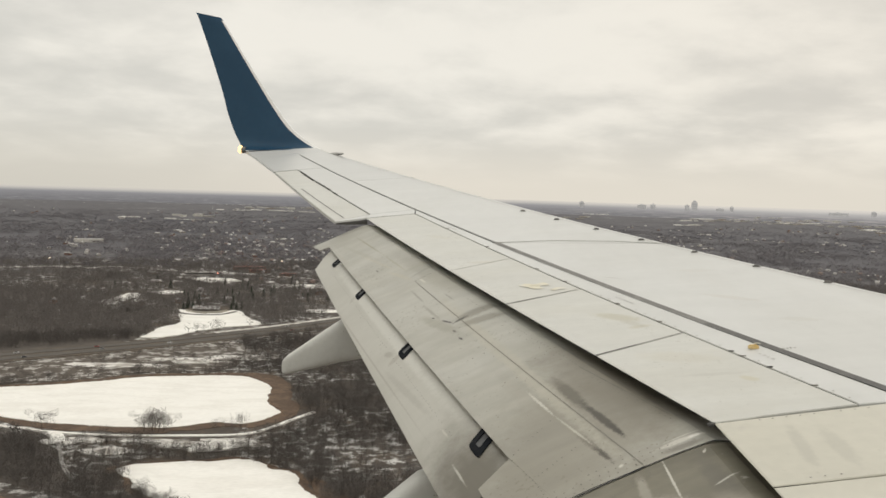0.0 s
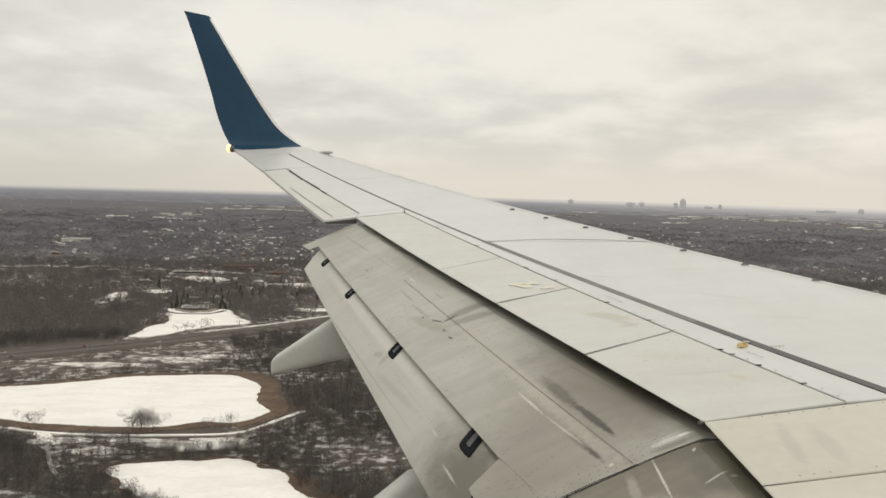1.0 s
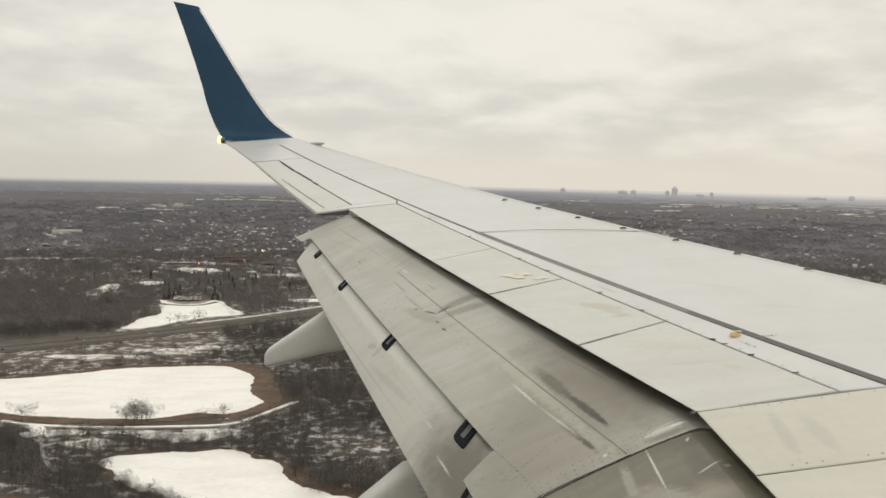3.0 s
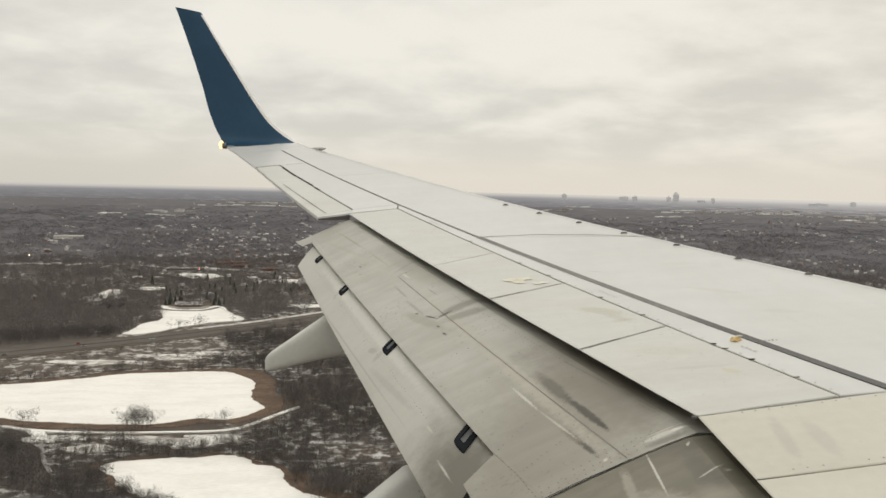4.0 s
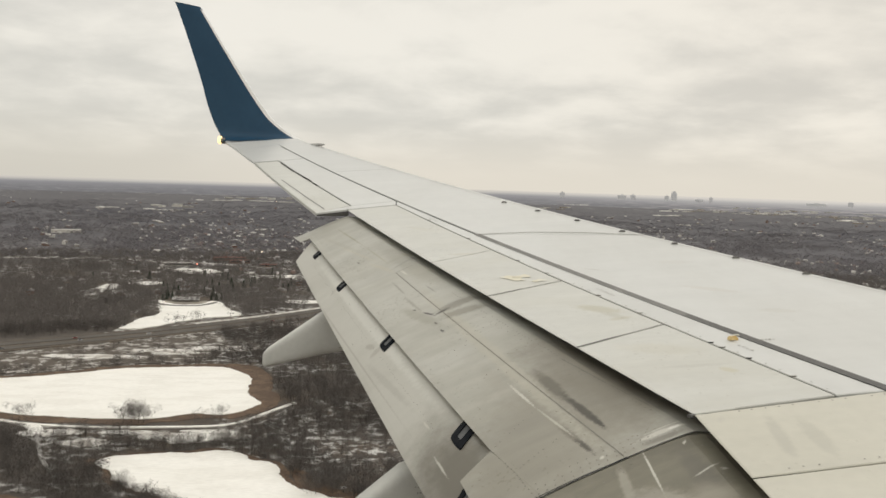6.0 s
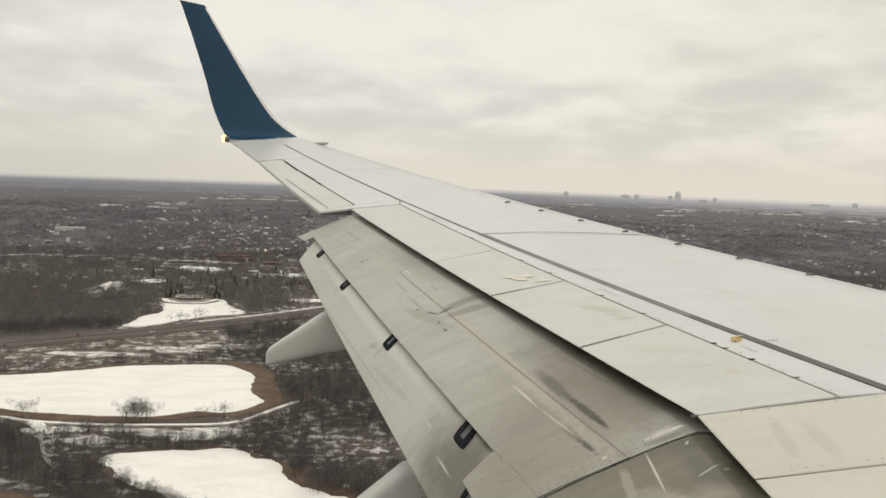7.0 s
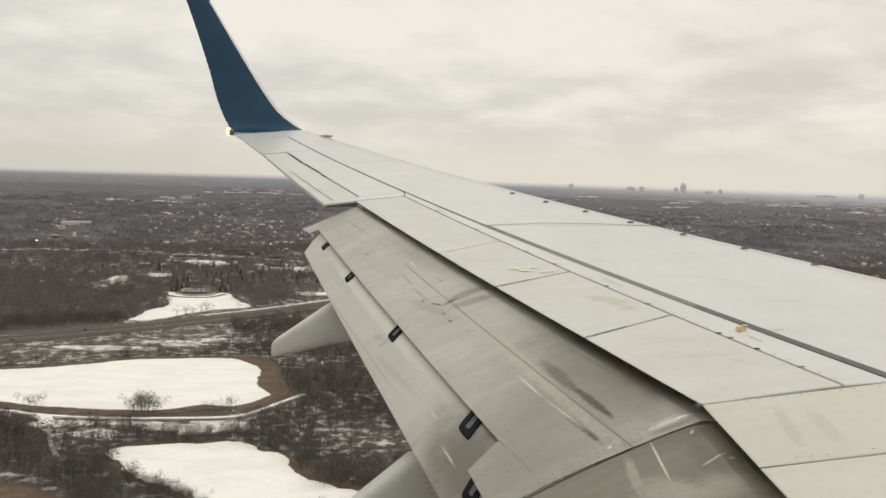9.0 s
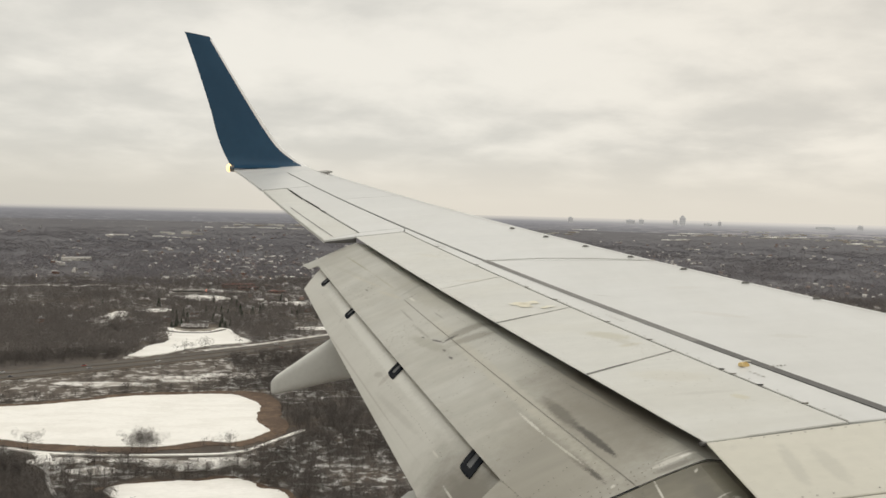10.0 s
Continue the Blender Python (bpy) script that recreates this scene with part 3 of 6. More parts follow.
for (h0, t0) in SPL[1:3]:
    joint([h0, t0], 0.008, LINE)
    mid = (h0[0] * 0.45 + t0[0] * 0.55, h0[1] * 0.45 + t0[1] * 0.55)
    joint([mid, t0], 0.013, BLACKSEAL, lift=0.0036)
joint([SPL[3][0], SPL[3][1]], 0.007, EDGE)
joint([SPL[0][0], (-6.15, 6.058)], 0.004, RIVET)
joint([SPL[4][0], SPL[4][1]], 0.008)
joint([(x_hinge(6.12), 6.12), (x_hinge(11.95), 11.95)], 0.008, RIVET)
joint([(x_seam(10.37), 10.37), (-6.34, 10.31), (-5.80, 10.14), (-5.30, 9.91)], 0.012, RIVET)
joint([(-9.62, 15.20), (-9.275, 15.272)], 0.014)
joint([(-9.275, 15.272), (-8.17, 12.065)], 0.010)

# dark rubber block where the spoilers meet the inboard panel
bm = bmesh.new()
bmesh.ops.create_cube(bm, size=1, matrix=Matrix.Diagonal((0.045, 0.026, 0.014, 1)))
for q in bm.verts:
    if q.co.x > 0:
        q.co.y *= 0.4
bmesh.ops.bevel(bm, geom=bm.edges[:], offset=0.004, segments=1)
bm.transform(Matrix.Translation((-6.40, 6.03, z_wing(-6.40, 6.03) - 0.006)) @ pose(0, 0, 0, 0, 0, 25))
part("seal_block", bm, BLACKSEAL, wing, "small grey rubber block at the spoiler corner")

# aileron with its tab
ail = sheet("aileron", [(-8.175, 12.07), (-9.272, 15.265), (-9.62, 15.195), (-8.575, 11.79)], z_wing, 0.035, SPOILER, wing, "off-white aileron at the outer trailing edge", 18, 6, 0.008)
v, fc = ribbon([(-8.48, 11.95), (-9.11, 13.84)], 0.014, z_wing, 0.003, 20)
link_mesh("tab_joint", v, fc, SEAL, ail)
for s0, s1 in (((-8.97, 14.34), (-9.22, 15.10)), ((-8.70, 13.62), (-8.94, 14.28)), ((-8.60, 13.30), (-8.67, 13.5))):
    v, fc = ribbon([s0, s1], 0.030, z_wing, 0.004, 12)
    link_mesh("hinge_gap", v, fc, DARK, ail, "dark open hinge gap")

# the dark end rib below the trailing edge, between aileron and flap
a, b = np.array((-8.57, 11.80)), np.array((-8.20, 11.862))
verts = []
for k in range(7):
    q = a + (b - a) * k / 6
    z, deep = z_wing(*q) - 0.022, 0.010 + 0.042 * (k / 6) ** 0.7
    verts += [(q[0], q[1], z), (q[0], q[1] + 0.01, z - deep), (q[0], q[1] + 0.06, z - deep), (q[0], q[1] + 0.06, z)]
faces = [(4 * k + i, 4 * k + (i + 1) % 4, 4 * k + 4 + (i + 1) % 4, 4 * k + 4 + i) for k in range(6) for i in range(4)] + [(0, 1, 2, 3), (27, 26, 25, 24)]
link_mesh("end_rib", verts, faces, BLACKSEAL, wing, "dark end rib below the trailing edge")

# ---- flaps ----
def x_aft(y, s):
    return x_te(y) - s


def flap_sheet(name, rows, zf, mat, parent, label="", thick=0.05, ny=26, ns=14, rims=(0.003, 0.003, 0.003)):
    """A flap element between two spans: rows = (y, s_front, s_back) at both ends."""
    (ya, a0, a1, *ea), (yb, b0, b1, *eb) = rows
    verts, faces = [], []
    nose = 0.02
    for low in (0, 1):
        for j in range(ny + 1):
            u = j / ny
            y = ya + (yb - ya) * u
            s0, s1 = a0 + (b0 - a0) * u, a1 + (b1 - a1) * u
            y_front, y_back = y, (ea[0] if ea else ya) + ((eb[0] if eb else yb) - (ea[0] if ea else ya)) * u
            for i in range(ns + 1):
                y = y_front + (y_back - y_front) * i / ns
                s = s0 + (s1 - s0) * (i / ns)
                x = x_aft(y, s)
                t = thick * (1 - 0.92 * (i / ns)) if low else 0
                rim = 0 if low else max(rims[0] if j == 0 else 0, rims[1] if j == ny else 0, rims[2] if i == ns else 0)
                verts.append((x, y, zf(x, y) - t - rim))
    n = ns + 1
    tot = n * (ny + 1)
    for j in range(ny):
        for i in range(ns):
            k = j * n + i
            faces.append((k, k + 1, k + n + 1, k + n))
            faces.append((tot + k, tot + k + n, tot + k + n + 1, tot + k + 1))
    ring = list(range(n)) + [j * n + n - 1 for j in range(1, ny + 1)] + [ny * n + i for i in range(n - 2, -1, -1)] + [j * n for j in range(ny - 1, 0, -1)]
    for k in range(len(ring)):
        p, q = ring[k], ring[(k + 1) % len(ring)]
        faces.append((p, q, tot + q, tot + p))
    return link_mesh(name, verts, faces, mat, parent, label)


def seam_s(y):
    return 0.364 - 0.0402 * (y - 6.12)


flap = flap_sheet("outboard_flap", ((6.035, -0.32, seam_s(6.035) - 0.002), (9.62, -0.32, seam_s(9.62) - 0.002)), z_flap, GREY, wing,
                  "extended grey outboard flap, soot-streaked near the engine", 0.10, 30, 24, (0.003, 0.0, 0.002))
# the slot's shade is put into the colour of the nose
flap_sheet("flap_nose", ((6.03, -0.66, -0.321), (11.86, -0.56, -0.321)), z_flap, DARK, flap, "flap nose under the spoilers, blackened for the slot's shade", 0.05, 40, 12)
flap_sheet("flap_skin", ((9.62, -0.32, slot(9.62)), (11.62, -0.32, slot(11.62))), z_flap, GREY, flap, "", 0.10, 20, 32, (0.0006, 0.0, 0.003))
flap_sheet("flap_skin", ((6.6, seam_s(6.6) + 0.001, slot(6.6)), (9.62, seam_s(9.62) + 0.001, slot(9.62))), z_flap, GREY, flap, "", 0.06, 26, 10, (0.0, 0.0006, 0.003))
flap_sheet("flap_skin", ((6.035, seam_s(6.035) + 0.001, slot(6.6)), (6.6, seam_s(6.6) + 0.001, slot(6.6))), z_flap, GREY, flap, "", 0.06, 6, 8, (0.003, 0.0, 0.0))
flap_sheet("flap_skin", ((6.035, slot(6.6) + 0.0005, 1.10), (6.6, slot(6.6) + 0.0005, 1.035, 6.49)), z_flap, GREY, flap, "", 0.05, 6, 8, (0.003, 0.003, 0.003))
flap_sheet("end_tab", ((11.62, -0.32, 0.585), (11.845, -0.32, 0.60)), z_flap, GREY, flap, "", 0.06, 4, 24, (0.0, 0.003, 0.003))
aft = flap_sheet("aft_flap", ((5.95, slot(5.95) - 0.10, slot(5.95) + 0.362), (11.72, slot(11.72) - 0.10, slot(11.36) + 0.20, 11.37)), z_aft, AFT, wing,
                 "pale grey drooping aft flap below the main flap", 0.06, 36, 14)
inb = flap_sheet("inboard_flap", ((1.5, -0.32, 1.25), (6.025, -0.32, 1.12)), z_flap, SOOTY, wing, "sooty grey inboard flap behind the engine", 0.10, 30, 16)

flap_sheet("flap_nose", ((1.5, -0.7, -0.321), (6.028, -0.66, -0.321)), z_flap, DARK, inb, "flap nose blackened for the slot's shade", 0.05, 30, 12)
v, fc = ribbon([(x_aft(6.031, -0.28), 6.031), (x_aft(6.031, 1.1), 6.031)], 0.010, z_flap, 0.002, 40)
link_mesh("end_gap", v, fc, FORK, inb, "dark gap between the two flaps")
v, fc = ribbon([(x_aft(6.036, 0.36), 6.037), (x_aft(6.054, 1.08), 6.053)], 0.005, z_flap, 0.002, 40)
link_mesh("skin_joint", v, fc, FORK, flap)
v, fc = ribbon([(x_aft(y, seam_s(y)), y) for y in np.linspace(6.06, 9.70, 9)], 0.005, z_flap, 0.002, 60)
link_mesh("skin_joint", v, fc, RIVET, flap)
v, fc = ribbon([(x_aft(9.70, seam_s(9.70)), 9.70), (x_aft(9.74, seam_s(9.70) - 0.16), 9.74)], 0.004, z_flap, 0.002, 12)
link_mesh("skin_joint", v, fc, RIVET, flap)

# the wall of the cove that the flap slides out of, coloured black for its shade
def cove():
    verts, faces, ys = [], [], np.linspace(1.5, 11.87, 40)
    for y in ys:
        x = x_te(y) + 0.50
        for dx, dz in ((0.03, -0.02), (0.0, -0.04), (0.0, -0.62), (0.03, -0.62)):
            verts.append((x + dx, y, z_wing(x, y) + dz))
    for j in range(len(ys) - 1):
        for i in range(4):
            p, q = 4 * j + i, 4 * j + (i + 1) % 4
            faces.append((p, q, q + 4, p + 4))
    faces += [(0, 1, 2, 3), tuple(4 * len(ys) - k for k in (1, 2, 3, 4))]
    link_mesh("cove_wall", verts, faces, DARK, wing, "wall behind the flap slot, blackened for shade")


cove()
v, fc = ribbon([(-6.81, 7.24), (-6.50, 6.40)], 0.005, z_flap, 0.002, 30)
link_mesh("skin_joint", v, fc, RIVET, flap)
# dark guide brackets set in the aft flap's slot
def bracket(y, size, back=0.0):
    """A black fork lying on the aft flap, open towards the slot, with a grey plate between its arms."""
    w, ln = size * 0.50, size * 0.60

    def place(u, v, lift):
        yy = y + v - 0.75 * u
        x = x_aft(yy, slot(yy) + back + u)
        return x, yy, z_aft(x, yy) + lift

    def shape(k, u0):
        # straight arms from the slot, a slanted closed end
        side, end = w * k, ln * (0.42 + 0.53 * k)
        return [(u0, -side), (end * 0.5, -side * 1.04), (end * 0.90, -side * 1.0), (end * 0.96, -side * 0.9), (end, -side * 0.3), (end, side * 0.4), (end * 0.95, side * 0.9), (end * 0.88, side * 0.97), (end * 0.5, side), (u0, side)]

    outer, inner = shape(1.0, -0.05), shape(0.38, -0.05)
    n = len(outer)
    verts = [place(u, v, 0.012) for u, v in outer] + [place(u, v, 0.014) for u, v in inner] + [place(u, v, -0.01) for u, v in outer] + [place(u, v, 0.004) for u, v in inner]
    faces = []
    for i in range(n - 1):
        faces += [(i, i + 1, n + i + 1, n + i), (i, 2 * n + i, 2 * n + i + 1, i + 1), (n + i, n + i + 1, 3 * n + i + 1, 3 * n + i)]
    br = link_mesh("guide_bracket", verts, faces, FORK, aft, "black guide bracket in the flap slot")
    verts = [place(u, v, 0.008) for u, v in inner] + [place(u, v, -0.004) for u, v in inner]
    faces = [tuple(range(n))] + [(i, n + i, n + i + 1, i + 1) for i in range(n - 1)]
    link_mesh("roller_plate", verts, faces, PLATE, br, "grey plate")


for y, sz, back in ((11.17, 0.106, 0.0), (10.08, 0.116, 0.0), (8.58, 0.138, 0.0), (6.98, 0.165, 0.0), (6.44, 0.15, 0.185)):
    bracket(y, sz, back)


# ---- flap track fairings ----
def fairing(y, secs):
    """A canoe-like cover: sections of x, centre height, height and width; flat sides, rounded ridge and keel."""
    fine = [np.array(a, float) * (1 - k / 4) + np.array(b, float) * k / 4 for a, b in zip(secs, secs[1:]) for k in range(4)]
    fine.append(np.array(secs[-1], float))
    verts, faces, na = [], [], 28
    for x, zc, high, wide in fine:
        for a in range(na):
            th = 2 * math.pi * a / na
            cx, cz = math.copysign(abs(math.cos(th)) ** 0.42, math.cos(th)), math.copysign(abs(math.sin(th)) ** 0.55, math.sin(th))
            verts.append((x, y + wide / 2 * cx, zc + high / 2 * cz))
    for i in range(len(fine) - 1):
        for a in range(na):
            p, q = i * na + a, i * na + (a + 1) % na
            faces.append((p, q, q + na, p + na))
    n = (len(fine) - 1) * na
    faces += [tuple(range(na))[::-1], tuple(range(n, n + na))]
    fr = link_mesh("flap_track_fairing", verts, faces, FAIRING, wing, "pale grey canoe-shaped flap track fairing", smooth=True)
    v, fc = [], []
    for k in range(7):
        for r in range(2):
            x = secs[2][0] + 0.10 + 0.02 * r + 0.015 * k
            z = secs[2][1] + 0.12 - 0.04 * k
            b = len(v)
            v += [(x + 0.005 * math.cos(q * 1.047), y - secs[2][3] / 2 - 0.006, z + 0.005 * math.sin(q * 1.047)) for q in range(6)]
            fc.append(tuple(range(b, b + 6)))
    tagged(link_mesh("fasteners", v, fc, RIVET, fr), kind="stuff")
    return fr


fairing(10.2, [(-7.4, -1.20, 0.30, 0.18), (-8.0, -1.215, 0.43, 0.22), (-8.45, -1.315, 0.41, 0.21), (-8.72, -1.444, 0.285, 0.18), (-8.95, -1.554, 0.178, 0.13), (-8.985, -1.572, 0.14, 0.09), (-9.0, -1.578, 0.09, 0.05)])
fairing(7.6, [(-6.9, -2.0, 0.30, 0.22), (-7.5, -1.97, 0.46, 0.28), (-7.82, -2.055, 0.46, 0.27), (-8.155, -2.31, 0.42, 0.24), (-8.55, -2.58, 0.28, 0.17), (-8.68, -2.67, 0.12, 0.08)])

# ---- winglet ----
def winglet():
    # leading edge x, trailing edge x, y, z_le, z_te of each section from the tip up
    secs = [(-8.99, -10.352, 17.10, 0.990, 0.935), (-9.07, -10.40, 17.26, 1.03, 0.985), (-9.27, -10.46, 17.37, 1.15, 1.09), (-9.555, -10.555, 17.43, 1.38, 1.26),
            (-9.826, -10.682, 17.49, 1.73, 1.58), (-10.085, -10.80, 17.56, 2.11, 1.98), (-10.361, -10.95, 17.63, 2.53, 2.42), (-10.63, -11.115, 17.70, 2.95, 2.88), (-10.795, -11.25, 17.735, 3.21, 3.24), (-10.845, -11.295, 17.75, 3.285, 3.35), (-10.88, -11.325, 17.755, 3.325, 3.40)]
    fine = []
    for i in range(len(secs) - 1):
        for k in range(4):
            u = k / 4
            p0, p1, p2, p3 = (np.array(secs[max(0, min(len(secs) - 1, i + o))]) for o in (-1, 0, 1, 2))
            fine.append(0.5 * (2 * p1 + (p2 - p0) * u + (2 * p0 - 5 * p1 + 4 * p2 - p3) * u * u + (3 * p1 - p0 - 3 * p2 + p3) * u ** 3))
    fine.append(np.array(secs[-1]))
    cs = [0, 0.006, 0.03, 0.078, 0.17, 0.3, 0.5, 0.7, 0.88, 1.0]
    th = [0, 0.012, 0.023, 0.031, 0.044, 0.052, 0.046, 0.030, 0.013, 0.002]

    def loft(name, i0, i1, mat, label, side, first=0, last=None):
        verts, faces = [], []
        rows = fine[first:last]
        for n, (xl, xt, y, zl, zt) in enumerate(rows, first):
            lean = min(1.0, n / 9)  # the section turns from lying flat to standing
            c = xl - xt
            for s in side:
                for i in range(i0, i1 + 1):
                    x, z = xl + (xt - xl) * cs[i], zl + (zt - zl) * cs[i]
                    off = th[i] * c * s * min(1.0, 0.12 + n / 14)
                    verts.append((x, y - off * lean, z + off * (1 - lean) * (1 if s > 0 else 1)))
        m = (i1 - i0 + 1) * len(side)
        w = i1 - i0 + 1
        for n in range(len(rows) - 1):
            for k in range(len(side)):
                for i in range(w - 1):
                    p = n * m + k * w + i
                    faces.append((p, p + 1, p + m + 1, p + m))
        if len(side) == 2:
            top = (len(rows) - 1) * m
            faces.append(tuple(top + i for i in range(w)) + tuple(top + w + i for i in range(w - 1, -1, -1)))
        return link_mesh(name, verts, faces, mat, wl if name != "winglet" else wing, label, smooth=True)

    wl = None
    wl = loft("winglet", 3, 9, BLUE, "dark blue winglet sweeping up from the wing tip", (1, -1))
    loft("leading_edge", 0, 3, TIPWHITE, "bare pale leading edge", (1, -1), 0, len(fine) - 5)
    loft("tip_cap", 0, 3, BLUE, "", (1, -1), len(fine) - 6)
    return wl


winglet()
bm = bmesh.new()
bmesh.ops.create_uvsphere(bm, u_segments=12, v_segments=8, radius=0.05, matrix=Matrix.Translation((-10.42, 17.22, 0.955)) @ Matrix.Diagonal((0.95, 0.8, 1.45, 1)))
lamp = part("navigation_light", bm, LAMP, wing, "lit warm white navigation light", smooth=True)
bm = bmesh.new()
bmesh.ops.create_cone(bm, segments=14, radius1=0.05, radius2=0.058, depth=0.07, cap_ends=True, matrix=Matrix.Translation((-10.37, 17.22, 0.945)) @ pose(0, 0, 0, 0, 90, 0))
part("lamp_collar", bm, SEAL, lamp, "dark collar")

# ---- small fittings on the upper side ----
def vortex_tab(x, y):
    bm = bmesh.new()
    bmesh.ops.create_cube(bm, size=1, matrix=Matrix.Diagonal((0.07, 0.026, 0.018, 1)))
    for q in bm.verts:
        if q.co.z > 0:
            q.co.x *= 0.55
    bmesh.ops.bevel(bm, geom=bm.edges[:], offset=0.005, segments=1)
    bm.transform(Matrix.Translation((x, y, z_wing(x, y) + 0.007)) @ pose(0, 0, 0, 0, 0, -12))
    part("vortex_tab", bm, SEAL, wing, "small grey tab near the leading edge")


for y in (8.35, 8.94, 9.53, 10.11, 10.67, 11.22, 11.74):
    vortex_tab(-0.5555 * y + 0.13, y)

bm = bmesh.new()
bmesh.ops.create_cube(bm, size=1, matrix=Matrix.Translation((0, 0, 0.012)) @ Matrix.Diagonal((0.068, 0.042, 0.026, 1)))
for q in bm.verts:
    if q.co.z > 0.02:
        q.co.x, q.co.y = q.co.x * 0.72 - 0.004, q.co.y * 0.7
bmesh.ops.bevel(bm, geom=bm.edges[:], offset=0.006, segments=2)
bm.transform(Matrix.Translation((-5.71, 7.06, z_wing(-5.71, 7.06))) @ pose(0, 0, 0, 0, 0, 20))
hook = part("escape_line_hook", bm, GOLD, wing, "worn golden fitting for the escape line")
bm = bmesh.new()
bmesh.ops.create_cube(bm, size=1, matrix=Matrix.Translation((-5.685, 7.065, z_wing(-5.685, 7.065) + 0.028)) @ Matrix.Diagonal((0.035, 0.022, 0.006, 1)))
part("hook_cap", bm, CHIP, hook, "pale worn cap")
for i, (dx, h) in enumerate(((0.10, 0.014), (0.125, 0.02), (0.15, 0.014), (0.175, 0.02), (0.20, 0.012))):
    v, fc = ribbon([(-5.66 + dx, 7.0), (-5.66 + dx, 7.0 + h)], 0.012, z_wing, 0.003, 2)
    link_mesh("marking", v, fc, RIVET, wing, "small illegible grey marking")

for y0, n in ((11.2, 6), (8.35, 7), (6.95, 4)):
    for k in range(n):
        y = y0 - 0.032 * k
        x = 0.45 * x_seam(y) + 0.55 * x_hinge(y)
        v, fc = ribbon([(x - 0.008, y), (x + 0.008 + 0.006 * (k % 2), y)], 0.013, z_wing, 0.003, 2)
        link_mesh("marking", v, fc, EDGE, wing, "small illegible grey marking")

for x, y in ((-5.873, 7.03), (-5.763, 6.72)):
    bm = bmesh.new()
    bmesh.ops.create_cube(bm, size=1, matrix=Matrix.Translation((x, y, z_wing(x, y) + 0.005)) @ Matrix.Diagonal((0.034, 0.010, 0.006, 1)))
    bmesh.ops.bevel(bm, geom=bm.edges[:], offset=0.004, segments=1)
    part("latch", bm, DARK, wing, "small dark latch at the panel joint")

# repairs and stains with shapes of their own
for args in ((-6.84, 8.80, 0.10, 0.055, -0.6, 11), (-6.76, 8.83, 0.07, 0.045, 0.2, 13), (-6.64, 8.68, 0.06, 0.03, 0.4, 12)):
    v, fc = blot(*args[:5], z_wing, 0.0045, args[5])
    link_mesh("sealant_patch", v, fc, CREAM, wing, "cream sealant patch")


# rivets: rows of small flat heads along the joints, one joined part
def rivets():
    verts, faces = [], []

    def head(x, y, zf, r=0.0055):
        k = len(verts)
        for a in range(6):
            verts.append((x + r * math.cos(a * 1.047), y + r * math.sin(a * 1.047), zf(x + r * math.cos(a * 1.047), y + r * math.sin(a * 1.047)) + 0.0025))
        faces.append(tuple(range(k, k + 6)))

    def row(a, b, step, zf, r=0.0055):
        a, b = np.array(a, float), np.array(b, float)
        n = max(1, int(np.linalg.norm(b - a) / step))
        for i in range(n + 1):
            q = a + (b - a) * i / n
            if random.random() < 0.9:
                head(q[0] + random.uniform(-0.004, 0.004), q[1], zf, r)

    row((-6.15, 6.02), (-5.30, 6.07), 0.075, z_wing, 0.0055)
    row((-6.20, 5.39), (-5.30, 5.43), 0.075, z_wing, 0.0055)
    row((x_hinge(6.2) + 0.03, 6.2), (x_hinge(9.7) + 0.03, 9.7), 0.11, z_wing, 0.006)
    row((-7.34, 6.61), (-7.09, 6.77), 0.033, z_flap, 0.0045)
    row((-6.99, 6.44), (-7.25, 6.33), 0.030, z_flap, 0.0045)
    row((-7.37, 6.60), (-7.28, 6.32), 0.034, z_flap, 0.0045)
    row((-7.28, 6.32), (-7.22, 6.06), 0.034, z_flap, 0.0045)
    for dy in (0.045, 0.085, 0.13):
        row((-6.60, 6.04 + dy), (-7.2, 6.02 + dy), 0.045, z_flap, 0.0045)
    row((x_aft(8.9, 0.07), 8.9), (x_aft(6.35, 0.03), 6.35), 0.042, z_flap, 0.0045)
    row((x_aft(8.3, 0.11), 8.3), (x_aft(6.6, 0.06), 6.6), 0.09, z_flap, 0.0042)
    for y in (8.05, 7.55, 7.0, 6.62):
        row((x_aft(y, 0.06), y), (x_aft(y, 0.30), y), 0.05, z_flap, 0.0042)
    for y in (7.9, 7.4):
        row((x_aft(y, 0.38), y), (x_aft(y, 0.46), y), 0.06, z_flap, 0.0055)
    row((x_aft(6.2, 0.40), 6.2), (x_aft(8.6, 0.33), 8.6), 0.16, z_flap, 0.0042)
    row((-6.40, 5.88), (-6.43, 5.30), 0.04, z_flap, 0.0055)
    row((-6.70, 5.97), (-7.10, 5.93), 0.045, z_flap, 0.005)
    row((-6.70, 5.93), (-7.10, 5.88), 0.045, z_flap, 0.005)
    for y in (4.9, 5.2):
        row((x_aft(y, 0.10), y), (x_aft(y, 1.0), y), 0.05, z_flap, 0.005)
    row((x_aft(10.9, slot(10.9) + 0.10), 10.9), (x_aft(7.2, slot(7.2) + 0.125), 7.2), 0.05, z_aft, 0.0035)
    for y in (9.6, 8.9):
        row((x_aft(y, slot(y) + 0.06), y), (x_aft(y, slot(y) + 0.28), y), 0.06, z_aft, 0.004)
    ob = link_mesh("rivets", verts, faces, RIVET, wing, "rows of small grey rivet heads")
    tagged(ob, kind="stuff")


rivets()

